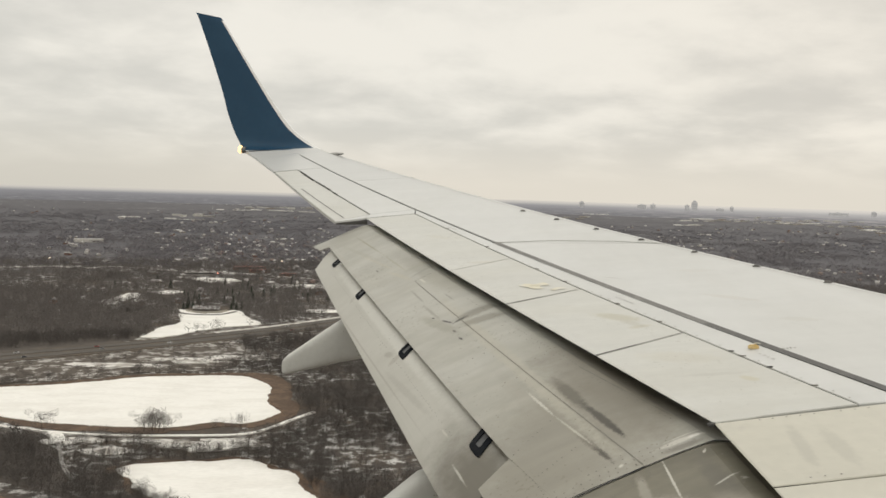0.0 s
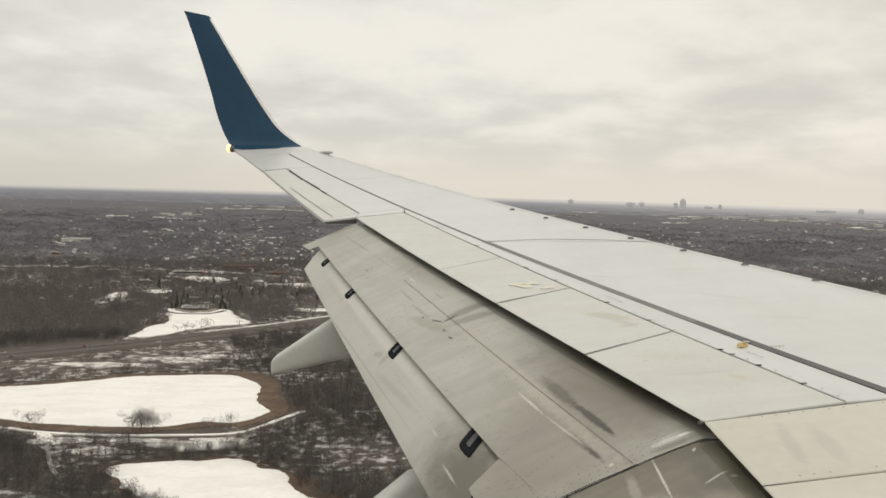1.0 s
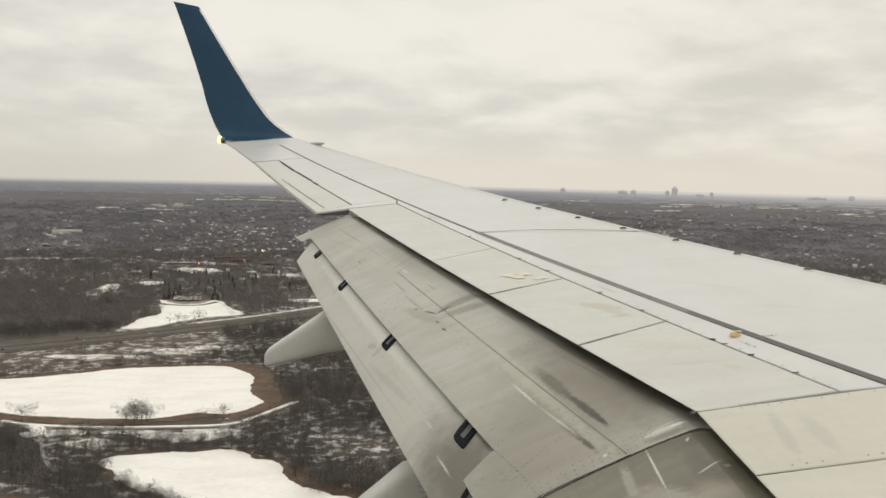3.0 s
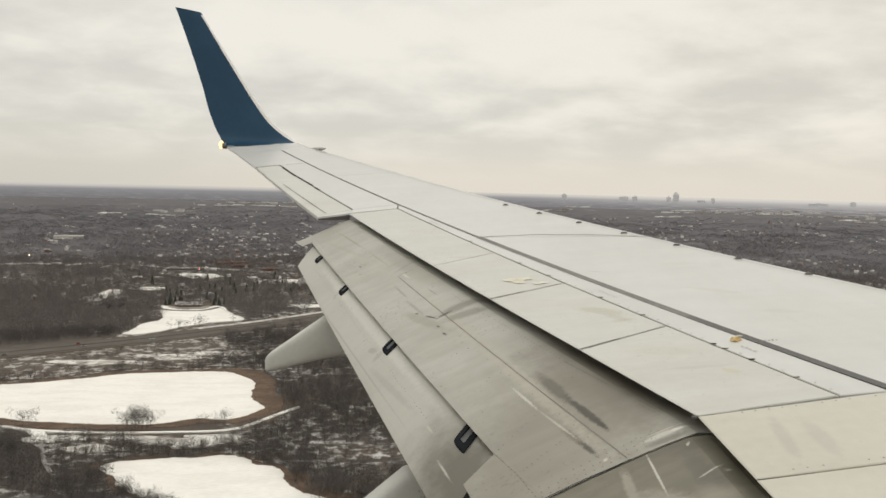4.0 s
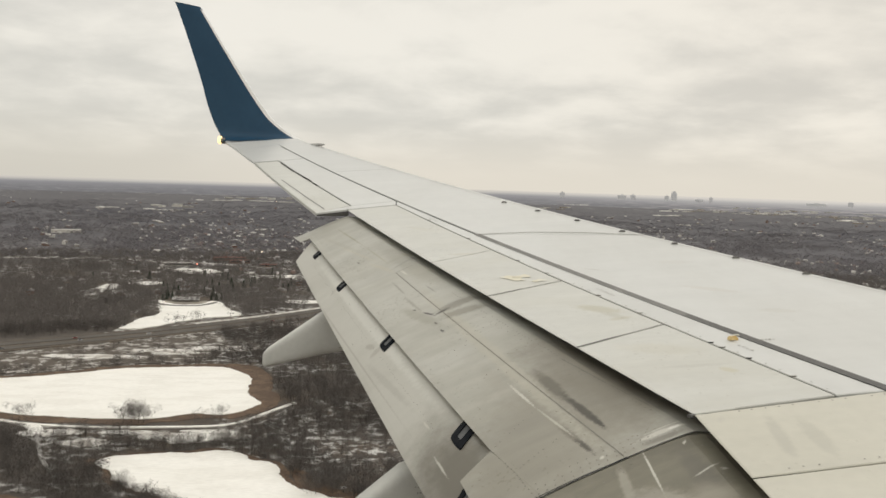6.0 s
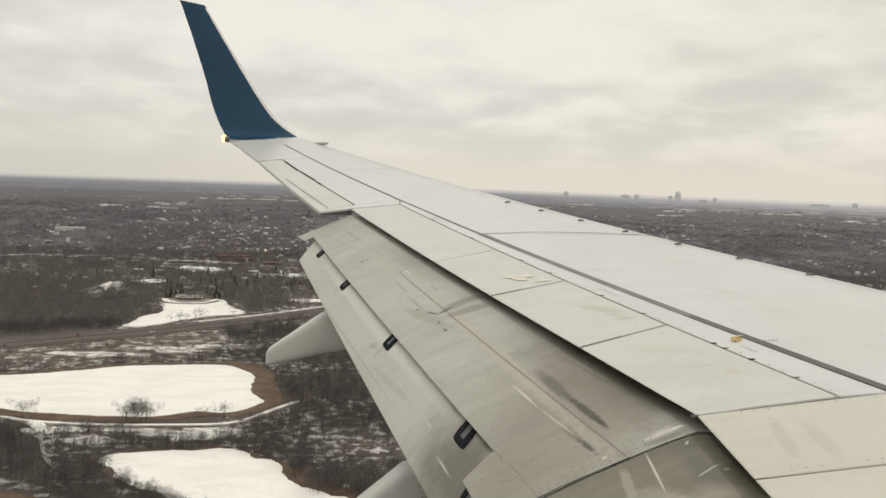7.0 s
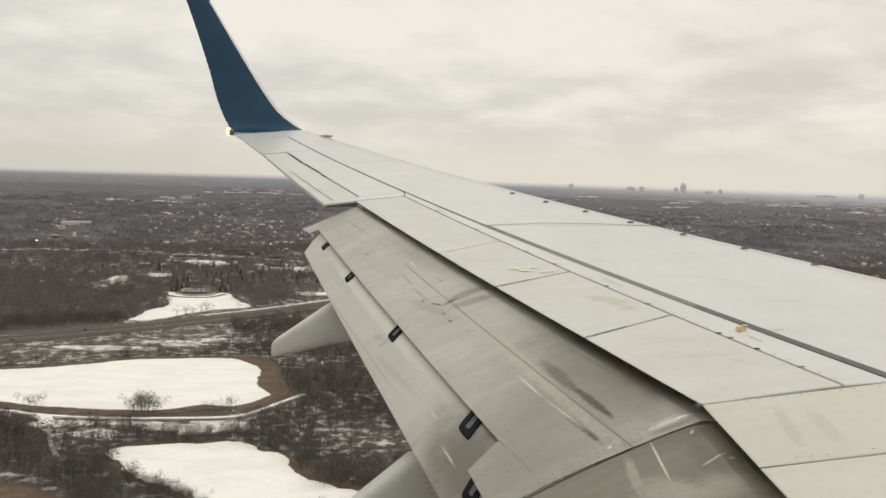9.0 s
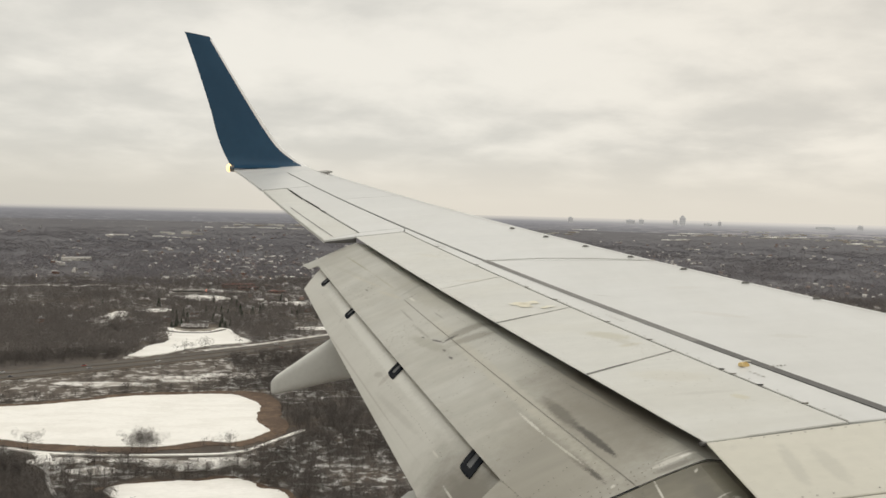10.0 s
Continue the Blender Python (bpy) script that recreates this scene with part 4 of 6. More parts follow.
# the fuselage side behind the camera, which carries the wing
verts, faces, nf = [], [], 48
for x in (9.0, -19.0):
    for a in range(nf):
        th = 2 * math.pi * a / nf
        verts.append((x, -0.32 + 1.88 * math.cos(th), -0.25 + 1.98 * math.sin(th)))
for a in range(nf):
    b = (a + 1) % nf
    faces.append((a, b, b + nf, a + nf))
faces += [tuple(range(nf))[::-1], tuple(range(nf, 2 * nf))]
link_mesh("fuselage", verts, faces, WHITE, wing, "plain white fuselage", smooth=True)


# ---- the land below: suburban woods, ponds and a highway under thin snow ----
CX, CY = -8.0, 2.0
FLAT, REACH, FALL = 1500.0, 3300.0, 6000.0


def far_of(r):
    """The land rises gently past 1.5 km, so that its rim stands at the horizon: the flat-land distance that a point stands for."""
    return r if r < FLAT else FLAT - FALL * math.log(max(1e-9, 1 - (r - FLAT) / REACH))


def z_land(x, y):
    r = math.hypot(x - CX, y - CY)
    return ALT * (1 - r / far_of(r)) if r > FLAT else 0.0


def shrink(x, y):
    r = math.hypot(x - CX, y - CY)
    return r / far_of(r)


def land_material():
    m = bpy.data.materials.new("winter_ground")
    m.use_nodes = True
    nt = m.node_tree
    N, L = nt.nodes.new, nt.links.new
    bs = nt.nodes["Principled BSDF"]
    bs.inputs["Roughness"].default_value = 0.95
    geo = N("ShaderNodeNewGeometry")

    def noise_(scale, detail, lo, hi, rough=0.6):
        n = N("ShaderNodeTexNoise")
        n.inputs["Scale"].default_value, n.inputs["Detail"].default_value, n.inputs["Roughness"].default_value = scale, detail, rough
        L(geo.outputs["Position"], n.inputs["Vector"])
        mr = N("ShaderNodeMapRange")
        mr.interpolation_type = "SMOOTHSTEP"
        mr.inputs[1].default_value, mr.inputs[2].default_value = lo, hi
        L(n.outputs[0], mr.inputs[0])
        return mr.outputs[0]

    def mix(f, a, b):
        n = N("ShaderNodeMix")
        n.data_type = "RGBA"
        L(f, n.inputs[0])
        for s, v in ((6, a), (7, b)):
            if isinstance(v, tuple):
                n.inputs[s].default_value = (*v, 1)
            else:
                L(v, n.inputs[s])
        return n.outputs[2]

    def mul(a, b):
        n = N("ShaderNodeMath")
        n.operation = "MULTIPLY"
        L(a, n.inputs[0])
        L(b, n.inputs[1])
        return n.outputs[0]

    soil = mix(noise_(0.02, 5, 0.4, 0.65), (0.070, 0.058, 0.048), (0.105, 0.077, 0.052))
    soil = mix(noise_(0.35, 3, 0.4, 0.7), soil, (0.052, 0.044, 0.039))
    snow = mul(noise_(0.012, 4, 0.40, 0.60), noise_(0.11, 6, 0.47, 0.62))
    near = mix(snow, soil, (0.52, 0.51, 0.485))
    # past the flat land the floor is wooded suburb, seen only between crowns, with haze mixed into its colour
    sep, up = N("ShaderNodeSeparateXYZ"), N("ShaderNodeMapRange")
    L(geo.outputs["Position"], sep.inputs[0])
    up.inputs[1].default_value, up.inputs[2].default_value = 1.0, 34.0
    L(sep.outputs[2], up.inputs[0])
    hazed_brush = mix(noise_(0.12, 5, 0.38, 0.62), (0.092, 0.089, 0.096), (0.109, 0.104, 0.111))
    hazed_brush = mix(mul(noise_(0.006, 4, 0.50, 0.62), noise_(0.03, 4, 0.54, 0.64)), hazed_brush, (0.21, 0.205, 0.205))
    L(mix(up.outputs[0], near, hazed_brush), bs.inputs["Base Color"])
    return m


LAND = land_material()
SNOW = material("snow", (0.84, 0.82, 0.77), 0.75, second=(0.74, 0.715, 0.66), scale=0.03, amount=0.6, grain=0.05, grain_scale=0.25, bump=0.05, stretch=(1, 2.5, 1))
OLDSNOW = material("trodden_snow", (0.66, 0.64, 0.60), 0.85, second=(0.30, 0.27, 0.235), scale=0.09, amount=0.85, grain=0.1, grain_scale=0.5, lo=0.45, hi=0.6)
FLECK = material("thin_snow", (0.36, 0.345, 0.325), 0.85, second=(0.22, 0.205, 0.19), scale=0.12, amount=0.8, grain=0.1, grain_scale=0.5)
SCRUB = material("scrub_snow", (0.085, 0.068, 0.053), 0.9, second=(0.42, 0.40, 0.37), scale=0.10, amount=0.9, grain=0.3, grain_scale=0.5, lo=0.50, hi=0.62)
REED = material("reed", (0.088, 0.056, 0.036), 0.95, second=(0.14, 0.092, 0.057), scale=0.12, amount=0.8, grain=0.25, grain_scale=0.8, bump=0.1)
TAR = material("asphalt", (0.078, 0.068, 0.058), 0.9, second=(0.105, 0.093, 0.080), scale=0.05, amount=0.7, grain=0.1, grain_scale=0.6)
VERGE = material("verge_grass", (0.100, 0.077, 0.055), 0.95, second=(0.068, 0.055, 0.043), scale=0.07, amount=0.8, grain=0.2, grain_scale=0.5)
LITTER = material("leaf_litter", (0.090, 0.075, 0.063), 0.95, second=(0.066, 0.056, 0.049), scale=0.06, amount=0.8, grain=0.2, grain_scale=0.6)
BARK = material("bark", (0.085, 0.072, 0.062), 0.95, second=(0.12, 0.105, 0.09), scale=0.4, amount=0.8, grain=0.15, grain_scale=2)
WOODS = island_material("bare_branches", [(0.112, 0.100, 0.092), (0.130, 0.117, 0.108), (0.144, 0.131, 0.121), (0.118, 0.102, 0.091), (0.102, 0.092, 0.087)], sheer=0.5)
# Farther belts repeat the branch colour lighter and bluer: haze and light put in.
FARWOODS = island_material("hazed_distant_branches", [(0.160, 0.156, 0.172), (0.168, 0.164, 0.179), (0.155, 0.151, 0.168), (0.175, 0.168, 0.184)], sheer=0.5)
EDGEWOODS = island_material("hazed_suburban_branches", [(0.184, 0.173, 0.182), (0.199, 0.187, 0.197), (0.172, 0.162, 0.173), (0.212, 0.198, 0.206)], sheer=0.5)
EDGETHICKETS = island_material("hazed_suburban_thickets", [(0.189, 0.178, 0.184), (0.200, 0.186, 0.192), (0.179, 0.169, 0.175), (0.207, 0.195, 0.200)], sheer=0.5)
LITWOODS = island_material("lit_branches", [(0.159, 0.143, 0.133), (0.172, 0.156, 0.146), (0.186, 0.169, 0.158), (0.163, 0.144, 0.131), (0.147, 0.133, 0.125)], sheer=0.5)
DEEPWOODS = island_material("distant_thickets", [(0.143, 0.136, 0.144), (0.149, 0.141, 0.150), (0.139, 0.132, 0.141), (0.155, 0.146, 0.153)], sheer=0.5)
NEEDLE = material("conifer_needles", (0.028, 0.040, 0.026), 0.9, second=(0.045, 0.055, 0.036), scale=0.5, amount=0.8, grain=0.2, grain_scale=1.5)

# ground: one sheet out to the horizon, in rings
def ground_sheet():
    radii = list(np.linspace(0, 1500, 26)) + [1500 + REACH * (1 - math.exp(-d / FALL)) for d in (250, 550, 900, 1400, 2000, 2700, 3600, 4700, 6000, 8000)]
    n = 144
    verts, faces = [(CX, CY, 0.0)], []
    for r in radii[1:]:
        for a in range(n):
            x, y = CX + r * math.cos(2 * math.pi * a / n), CY + r * math.sin(2 * math.pi * a / n)
            k = max(0.0, min(1.0, (r - 1700) / 1200)) * shrink(x, y)
            verts.append((x, y, z_land(x, y) + 5.0 * k * noise.noise(Vector((x * 0.0035, y * 0.0035, 0)))))
    for a in range(n):
        faces.append((0, 1 + a, 1 + (a + 1) % n))
    for j in range(len(radii) - 2):
        for a in range(n):
            p, q = 1 + j * n + a, 1 + j * n + (a + 1) % n
            faces.append((p, p + n, q + n, q))
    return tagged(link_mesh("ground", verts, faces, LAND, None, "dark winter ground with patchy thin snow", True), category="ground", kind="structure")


ground_sheet()


def distance_material():
    """The far land: a plain glowing backdrop, streaked with woods, snow and roofs, winter haze painted in, paler
    towards its rim.
    """
    m = bpy.data.materials.new("far_land_glow")
    m.use_nodes = True
    nt = m.node_tree
    N, L = nt.nodes.new, nt.links.new
    bs = nt.nodes["Principled BSDF"]
    bs.inputs["Roughness"].default_value = 1.0
    bs.inputs["Base Color"].default_value = (0.02, 0.02, 0.02, 1)
    geo, sep = N("ShaderNodeNewGeometry"), N("ShaderNodeSeparateXYZ")
    L(geo.outputs["Position"], sep.inputs[0])

    def streaks(scale, lo, hi):
        mp, n, mr = N("ShaderNodeMapping"), N("ShaderNodeTexNoise"), N("ShaderNodeMapRange")
        mp.inputs["Scale"].default_value = scale
        L(geo.outputs["Position"], mp.inputs[0])
        n.inputs["Scale"].default_value, n.inputs["Detail"].default_value = 1.0, 5
        L(mp.outputs[0], n.inputs["Vector"])
        mr.inputs[1].default_value, mr.inputs[2].default_value = lo, hi
        L(n.outputs[0], mr.inputs[0])
        return mr.outputs[0]

    def mix(f, a, b):
        n = N("ShaderNodeMix")
        n.data_type = "RGBA"
        L(f, n.inputs[0])
        for s, v in ((6, a), (7, b)):
            if isinstance(v, tuple):
                n.inputs[s].default_value = (*v, 1)
            else:
                L(v, n.inputs[s])
        return n.outputs[2]

    def height(lo, hi):
        n = N("ShaderNodeMapRange")
        n.interpolation_type = "SMOOTHSTEP"
        n.inputs[1].default_value, n.inputs[2].default_value = lo, hi
        L(sep.outputs[2], n.inputs[0])
        return n.outputs[0]

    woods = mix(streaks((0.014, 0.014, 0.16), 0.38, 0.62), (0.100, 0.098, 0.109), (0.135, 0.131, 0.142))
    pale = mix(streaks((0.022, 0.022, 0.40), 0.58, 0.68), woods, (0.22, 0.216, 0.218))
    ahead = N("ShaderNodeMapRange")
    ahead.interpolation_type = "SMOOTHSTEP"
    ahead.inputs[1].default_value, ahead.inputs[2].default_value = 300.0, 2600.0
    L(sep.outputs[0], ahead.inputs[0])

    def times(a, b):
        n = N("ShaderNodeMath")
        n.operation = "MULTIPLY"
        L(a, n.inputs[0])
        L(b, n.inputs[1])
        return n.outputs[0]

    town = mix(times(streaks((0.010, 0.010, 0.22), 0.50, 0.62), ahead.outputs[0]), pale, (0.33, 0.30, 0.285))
    # painted haze: bluer with height, thicker ahead, then pale at the rim
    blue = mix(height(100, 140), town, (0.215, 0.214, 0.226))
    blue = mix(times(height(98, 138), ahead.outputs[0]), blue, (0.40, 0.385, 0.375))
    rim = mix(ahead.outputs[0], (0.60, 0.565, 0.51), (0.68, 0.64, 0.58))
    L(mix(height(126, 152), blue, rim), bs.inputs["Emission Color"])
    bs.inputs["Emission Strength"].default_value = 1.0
    return m


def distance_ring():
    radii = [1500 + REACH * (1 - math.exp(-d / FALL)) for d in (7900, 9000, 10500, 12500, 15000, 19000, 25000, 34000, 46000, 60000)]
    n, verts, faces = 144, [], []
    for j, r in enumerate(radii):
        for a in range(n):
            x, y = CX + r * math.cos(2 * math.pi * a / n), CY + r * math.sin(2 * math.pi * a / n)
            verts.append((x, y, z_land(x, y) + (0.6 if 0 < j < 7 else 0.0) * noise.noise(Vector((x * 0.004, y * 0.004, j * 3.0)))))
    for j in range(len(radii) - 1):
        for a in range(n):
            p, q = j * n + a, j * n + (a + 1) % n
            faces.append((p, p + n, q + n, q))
    return tagged(link_mesh("backdrop", verts, faces, distance_material(), None, "glowing backdrop of far hazy wooded land at the horizon", True), category="backdrop", kind="structure")


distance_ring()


def outline(ctrl, wobble, seed, step=6):
    """A closed natural outline through a few turning points, roughened."""
    c = [np.array(q, float) for q in ctrl]
    n, out = len(c), []
    for i in range(n):
        p0, p1, p2, p3 = c[i - 1], c[i], c[(i + 1) % n], c[(i + 2) % n]
        k = max(4, int(np.linalg.norm(p2 - p1) / step))
        for j in range(k):
            u = j / k
            q = 0.5 * (2 * p1 + (p2 - p0) * u + (2 * p0 - 5 * p1 + 4 * p2 - p3) * u * u + (3 * p1 - p0 - 3 * p2 + p3) * u ** 3)
            w = noise.noise_vector(Vector((q[0] * 0.05 + seed, q[1] * 0.05, seed))) * wobble + noise.noise_vector(Vector((q[0] * 0.2, q[1] * 0.2, seed))) * wobble * 0.5 + noise.noise_vector(Vector((q[0] * 0.7, q[1] * 0.7, seed))) * wobble * 0.35
            out.append((q[0] + w.x, q[1] + w.y))
    return out


KEEP_OUT = []  # outlines where no tree stands


def patch(name, ctrl, mat, lift, label, wobble=3.0, seed=1, clear=True, category="", step=6):
    o = outline(ctrl, wobble, seed, step)
    bm = bmesh.new()
    top = [bm.verts.new((x, y, z_land(x, y) + lift)) for x, y in o]
    low = [bm.verts.new((x, y, z_land(x, y) - 0.3)) for x, y in o]
    bm.faces.new(top)
    for i in range(len(o)):
        bm.faces.new((top[i - 1], top[i], low[i], low[i - 1]))
    bmesh.ops.triangulate(bm, faces=[f for f in bm.faces if len(f.verts) > 4])
    me = bpy.data.meshes.new(name)
    bm.to_mesh(me)
    bm.free()
    me.materials.append(mat)
    ob = tagged(new(name, me), label, category or name, kind="structure")
    if clear:
        KEEP_OUT.append(np.array(o))
    return ob


POND_A = [(-352, 702), (-308, 719), (-282, 723), (-240, 739), (-197, 764), (-157, 771), (-127, 776), (-104, 767), (-82, 731), (-81, 698), (-77, 672), (-67, 649), (-74, 631), (-89, 616), (-111, 617), (-134, 606), (-157, 604), (-199, 609), (-221, 614), (-245, 625), (-290, 643), (-338, 672)]
POND_B = [(-149, 513), (-124, 526), (-99, 528), (-78, 532), (-66, 525), (-56, 512), (-46, 506), (-38, 479), (-27, 464), (-13, 452), (-3, 447), (2, 434), (-10, 422), (-39, 414), (-69, 420), (-89, 441), (-106, 459), (-126, 474), (-134, 494)]


def grown(ctrl, k):
    c = np.mean(np.array(ctrl, float), 0)
    out = []
    for q in ctrl:
        d = np.array(q, float) - c
        out.append(tuple(np.array(q) + d / np.linalg.norm(d) * k))
    return out


patch("reed_fringe", grown(POND_A, 13), REED, 0.25, "brown reed fringe round the frozen pond", 4, 2, category="reeds")
patch("frozen_pond", POND_A, SNOW, 0.6, "frozen pond under smooth white snow", 2.5, 3, category="pond", step=2)
patch("reed_fringe", grown(POND_B, 5), REED, 0.25, "brown reed fringe round the frozen pond", 3, 4, category="reeds")
patch("frozen_pond", POND_B, SNOW, 0.6, "frozen pond under smooth white snow", 3, 5, category="pond", step=2)
patch("reed_bed", [(-112, 784), (-84, 778), (-67, 742), (-61, 690), (-53, 662), (-62, 638), (-66, 652), (-76, 672), (-80, 698), (-81, 731)], REED, 0.45, "rusty brown reed bed beside the pond", 4, 6, category="reeds")
patch("reed_bed", [(-300, 520), (-240, 500), (-200, 474), (-172, 458), (-150, 440), (-132, 400), (-150, 350), (-320, 370)], REED, 0.4, "rusty brown marsh reeds", 7, 7, category="reeds")
patch("reed_bed", [(-40, 506), (-28, 492), (-18, 472), (2, 458), (14, 446), (4, 440), (-14, 455), (-30, 474)], REED, 0.35, "rusty brown marsh reeds", 3, 8, clear=False, category="reeds")
patch("snow_slope", [(-246, 966), (-246, 1000), (-239, 1046), (-231, 1078), (-234, 1105), (-250, 1165), (-252, 1196), (-238, 1184), (-222, 1160), (-196, 1162), (-184, 1196), (-168, 1172), (-150, 1120), (-129, 1076), (-162, 1053), (-193, 1021), (-214, 984)], SNOW, 0.9, "open snow slope below the hilltop house", 5, 9, category="snow", step=3)
patch("lawn", [(-244, 1196), (-222, 1166), (-196, 1166), (-182, 1200), (-196, 1222), (-230, 1224)], VERGE, 0.7, "brown winter lawn round the hilltop house", 3, 10, category="lawn")
for i, (x, y, a, b) in enumerate(((-356, 1318, 14, 60), (-318, 1391, 24, 22), (-62, 1205, 26, 16), (-120, 860, 40, 12), (-230, 815, 50, 10), (-165, 835, 22, 10), (-60, 905, 18, 8), (-190, 570, 20, 9),
                                  (-110, 562, 30, 8), (-80, 560, 16, 7), (-165, 548, 14, 8), (-104, 554, 14, 6), (-90, 572, 20, 5), (-140, 570, 22, 5), (-175, 845, 30, 9), (-120, 1500, 50, 26), (-20, 1480, 36, 22), (-260, 1540, 40, 20))):
    ring = [(x + a * math.cos(t), y + b * math.sin(t)) for t in np.linspace(0, 2 * math.pi, 9)[:-1]]
    patch("snow_patch", ring, OLDSNOW if i in (3, 4, 5, 6, 7, 8, 9, 10, 12, 13, 14) else SNOW, 0.5 + 0.03 * i, "small clearing with lying snow", max(3, min(a, b) * 0.5), 20 + i, clear=i != 3, category="snow")


def way(name, pts, width, mat, lift, label, category, clear=0.0):
    """A road or a trail: a smooth ribbon along turning points."""
    c = [np.array(q, float) for q in pts]
    line = []
    for i in range(len(c) - 1):
        p0, p1, p2, p3 = c[max(i - 1, 0)], c[i], c[i + 1], c[min(i + 2, len(c) - 1)]
        k = max(3, int(np.linalg.norm(p2 - p1) / 12))
        for j in range(k + (i == len(c) - 2)):
            u = j / k
            line.append(0.5 * (2 * p1 + (p2 - p0) * u + (2 * p0 - 5 * p1 + 4 * p2 - p3) * u * u + (3 * p1 - p0 - 3 * p2 + p3) * u ** 3))
    verts, faces, left, right = [], [], [], []
    for i, q in enumerate(line):
        t = line[min(i + 1, len(line) - 1)] - line[max(i - 1, 0)]
        t /= np.linalg.norm(t)
        nn = np.array([-t[1], t[0]])
        for sgn, up in ((-0.5, -0.4), (-0.5, lift), (0.5, lift), (0.5, -0.4)):
            e = q + nn * width * sgn
            verts.append((e[0], e[1], z_land(e[0], e[1]) + up))
        left.append(tuple(q + nn * (width / 2 + clear)))
        right.append(tuple(q - nn * (width / 2 + clear)))
        if i:
            m = len(verts)
            for k in range(3):
                faces.append((m - 8 + k, m - 7 + k, m - 3 + k, m - 4 + k))
    KEEP_OUT.append(np.array(left + right[::-1]))
    return line, tagged(link_mesh(name, verts, faces, mat, None, label), category=category, kind="structure")


HIGHWAY = [(-900, 480), (-620, 645), (-420, 792), (-332, 856), (-262, 904), (-214, 940), (-158, 987), (-90, 1050), (-30, 1117), (60, 1225), (200, 1360), (420, 1500)]
line, _ = way("highway_verge", HIGHWAY, 50, VERGE, 0.45, "brown winter grass strip carrying the highway", "verge", 14)
offs = {}
for name, off, w, mat, lift, lab in (("carriageway", -11, 14, TAR, 0.8, "grey highway carriageway"), ("carriageway", 11, 14, TAR, 0.8, "grey highway carriageway"), ("snow_bank", 25, 7, OLDSNOW, 1.0, "dirty ploughed snow along the highway")):
    pts = []
    for i, q in enumerate(HIGHWAY):
        a, b = np.array(HIGHWAY[max(0, i - 1)], float), np.array(HIGHWAY[min(len(HIGHWAY) - 1, i + 1)], float)
        t = (b - a) / np.linalg.norm(b - a)
        pts.append(tuple(np.array(q) + np.array([-t[1], t[0]]) * off))
    if name == "snow_bank":
        pts = pts[6:]
    offs[off], _ = way(name, pts, w, mat, lift, lab, "road" if mat is TAR else "snow bank")
way("snowy_trail", [(-340, 650), (-269, 611), (-236, 601), (-211, 591), (-172, 584), (-121, 584), (-85, 588), (-69, 606), (-56, 627), (-42, 649)], 3.2, SNOW, 0.75, "narrow snow-covered trail beside the pond", "trail", 11)
way("snowy_trail", [(-211, 590), (-204, 580), (-199, 567)], 9, SNOW, 0.72, "snowy widening where two trails meet", "trail", 1)
way("snowy_trail", [(-199, 568), (-191, 547), (-179, 517), (-166, 494)], 2.4, FLECK, 0.75, "trodden snowy trail through scrub", "trail", 1)
way("snowy_trail", [(-330, 1560), (-200, 1500), (-60, 1470), (90, 1500)], 12, OLDSNOW, 0.8, "snowy side street between trees", "street", 1)
way("snowy_trail", [(-720, 1545), (-611, 1597), (-560, 1620), (-504, 1612), (-460, 1642), (-330, 1622), (-250, 1620), (-60, 1580), (100, 1640)], 9, OLDSNOW, 0.8, "snowy side street between trees", "street", 1)
way("snowy_trail", [(-256, 1190), (-246, 1160), (-220, 1146), (-192, 1150), (-176, 1180)], 6, TAR, 1.3, "cleared drive at the hilltop house", "drive", 1)


patch("scrubland", [(-430, 745), (-350, 722), (-285, 742), (-240, 758), (-197, 784), (-140, 794), (-122, 850), (-132, 930), (-150, 950), (-176, 922), (-255, 868), (-324, 820), (-425, 758)], SCRUB, 0.35, "scrubby strip with half-melted snow between pond and highway", 4, 77, category="scrubland")
SCRUBLAND = KEEP_OUT[-1]
DEEP = np.array([(-640, 960), (-420, 830), (-300, 905), (-255, 950), (-262, 1080), (-275, 1230), (-330, 1150), (-350, 1300), (-420, 1390), (-640, 1380)])  # unbroken woods beyond the highway
GROVE = np.array([(-250, 585), (-208, 575), (-172, 500), (-150, 450), (-170, 470), (-240, 510), (-310, 540)])  # thicket between trail and marsh
for ctrl, k in ((DEEP, 90), (GROVE, 91)):
    patch("forest_floor", [tuple(q) for q in ctrl], LITTER, 0.2, "dark leaf litter under dense woods", 8, k, clear=False, category="forest floor")
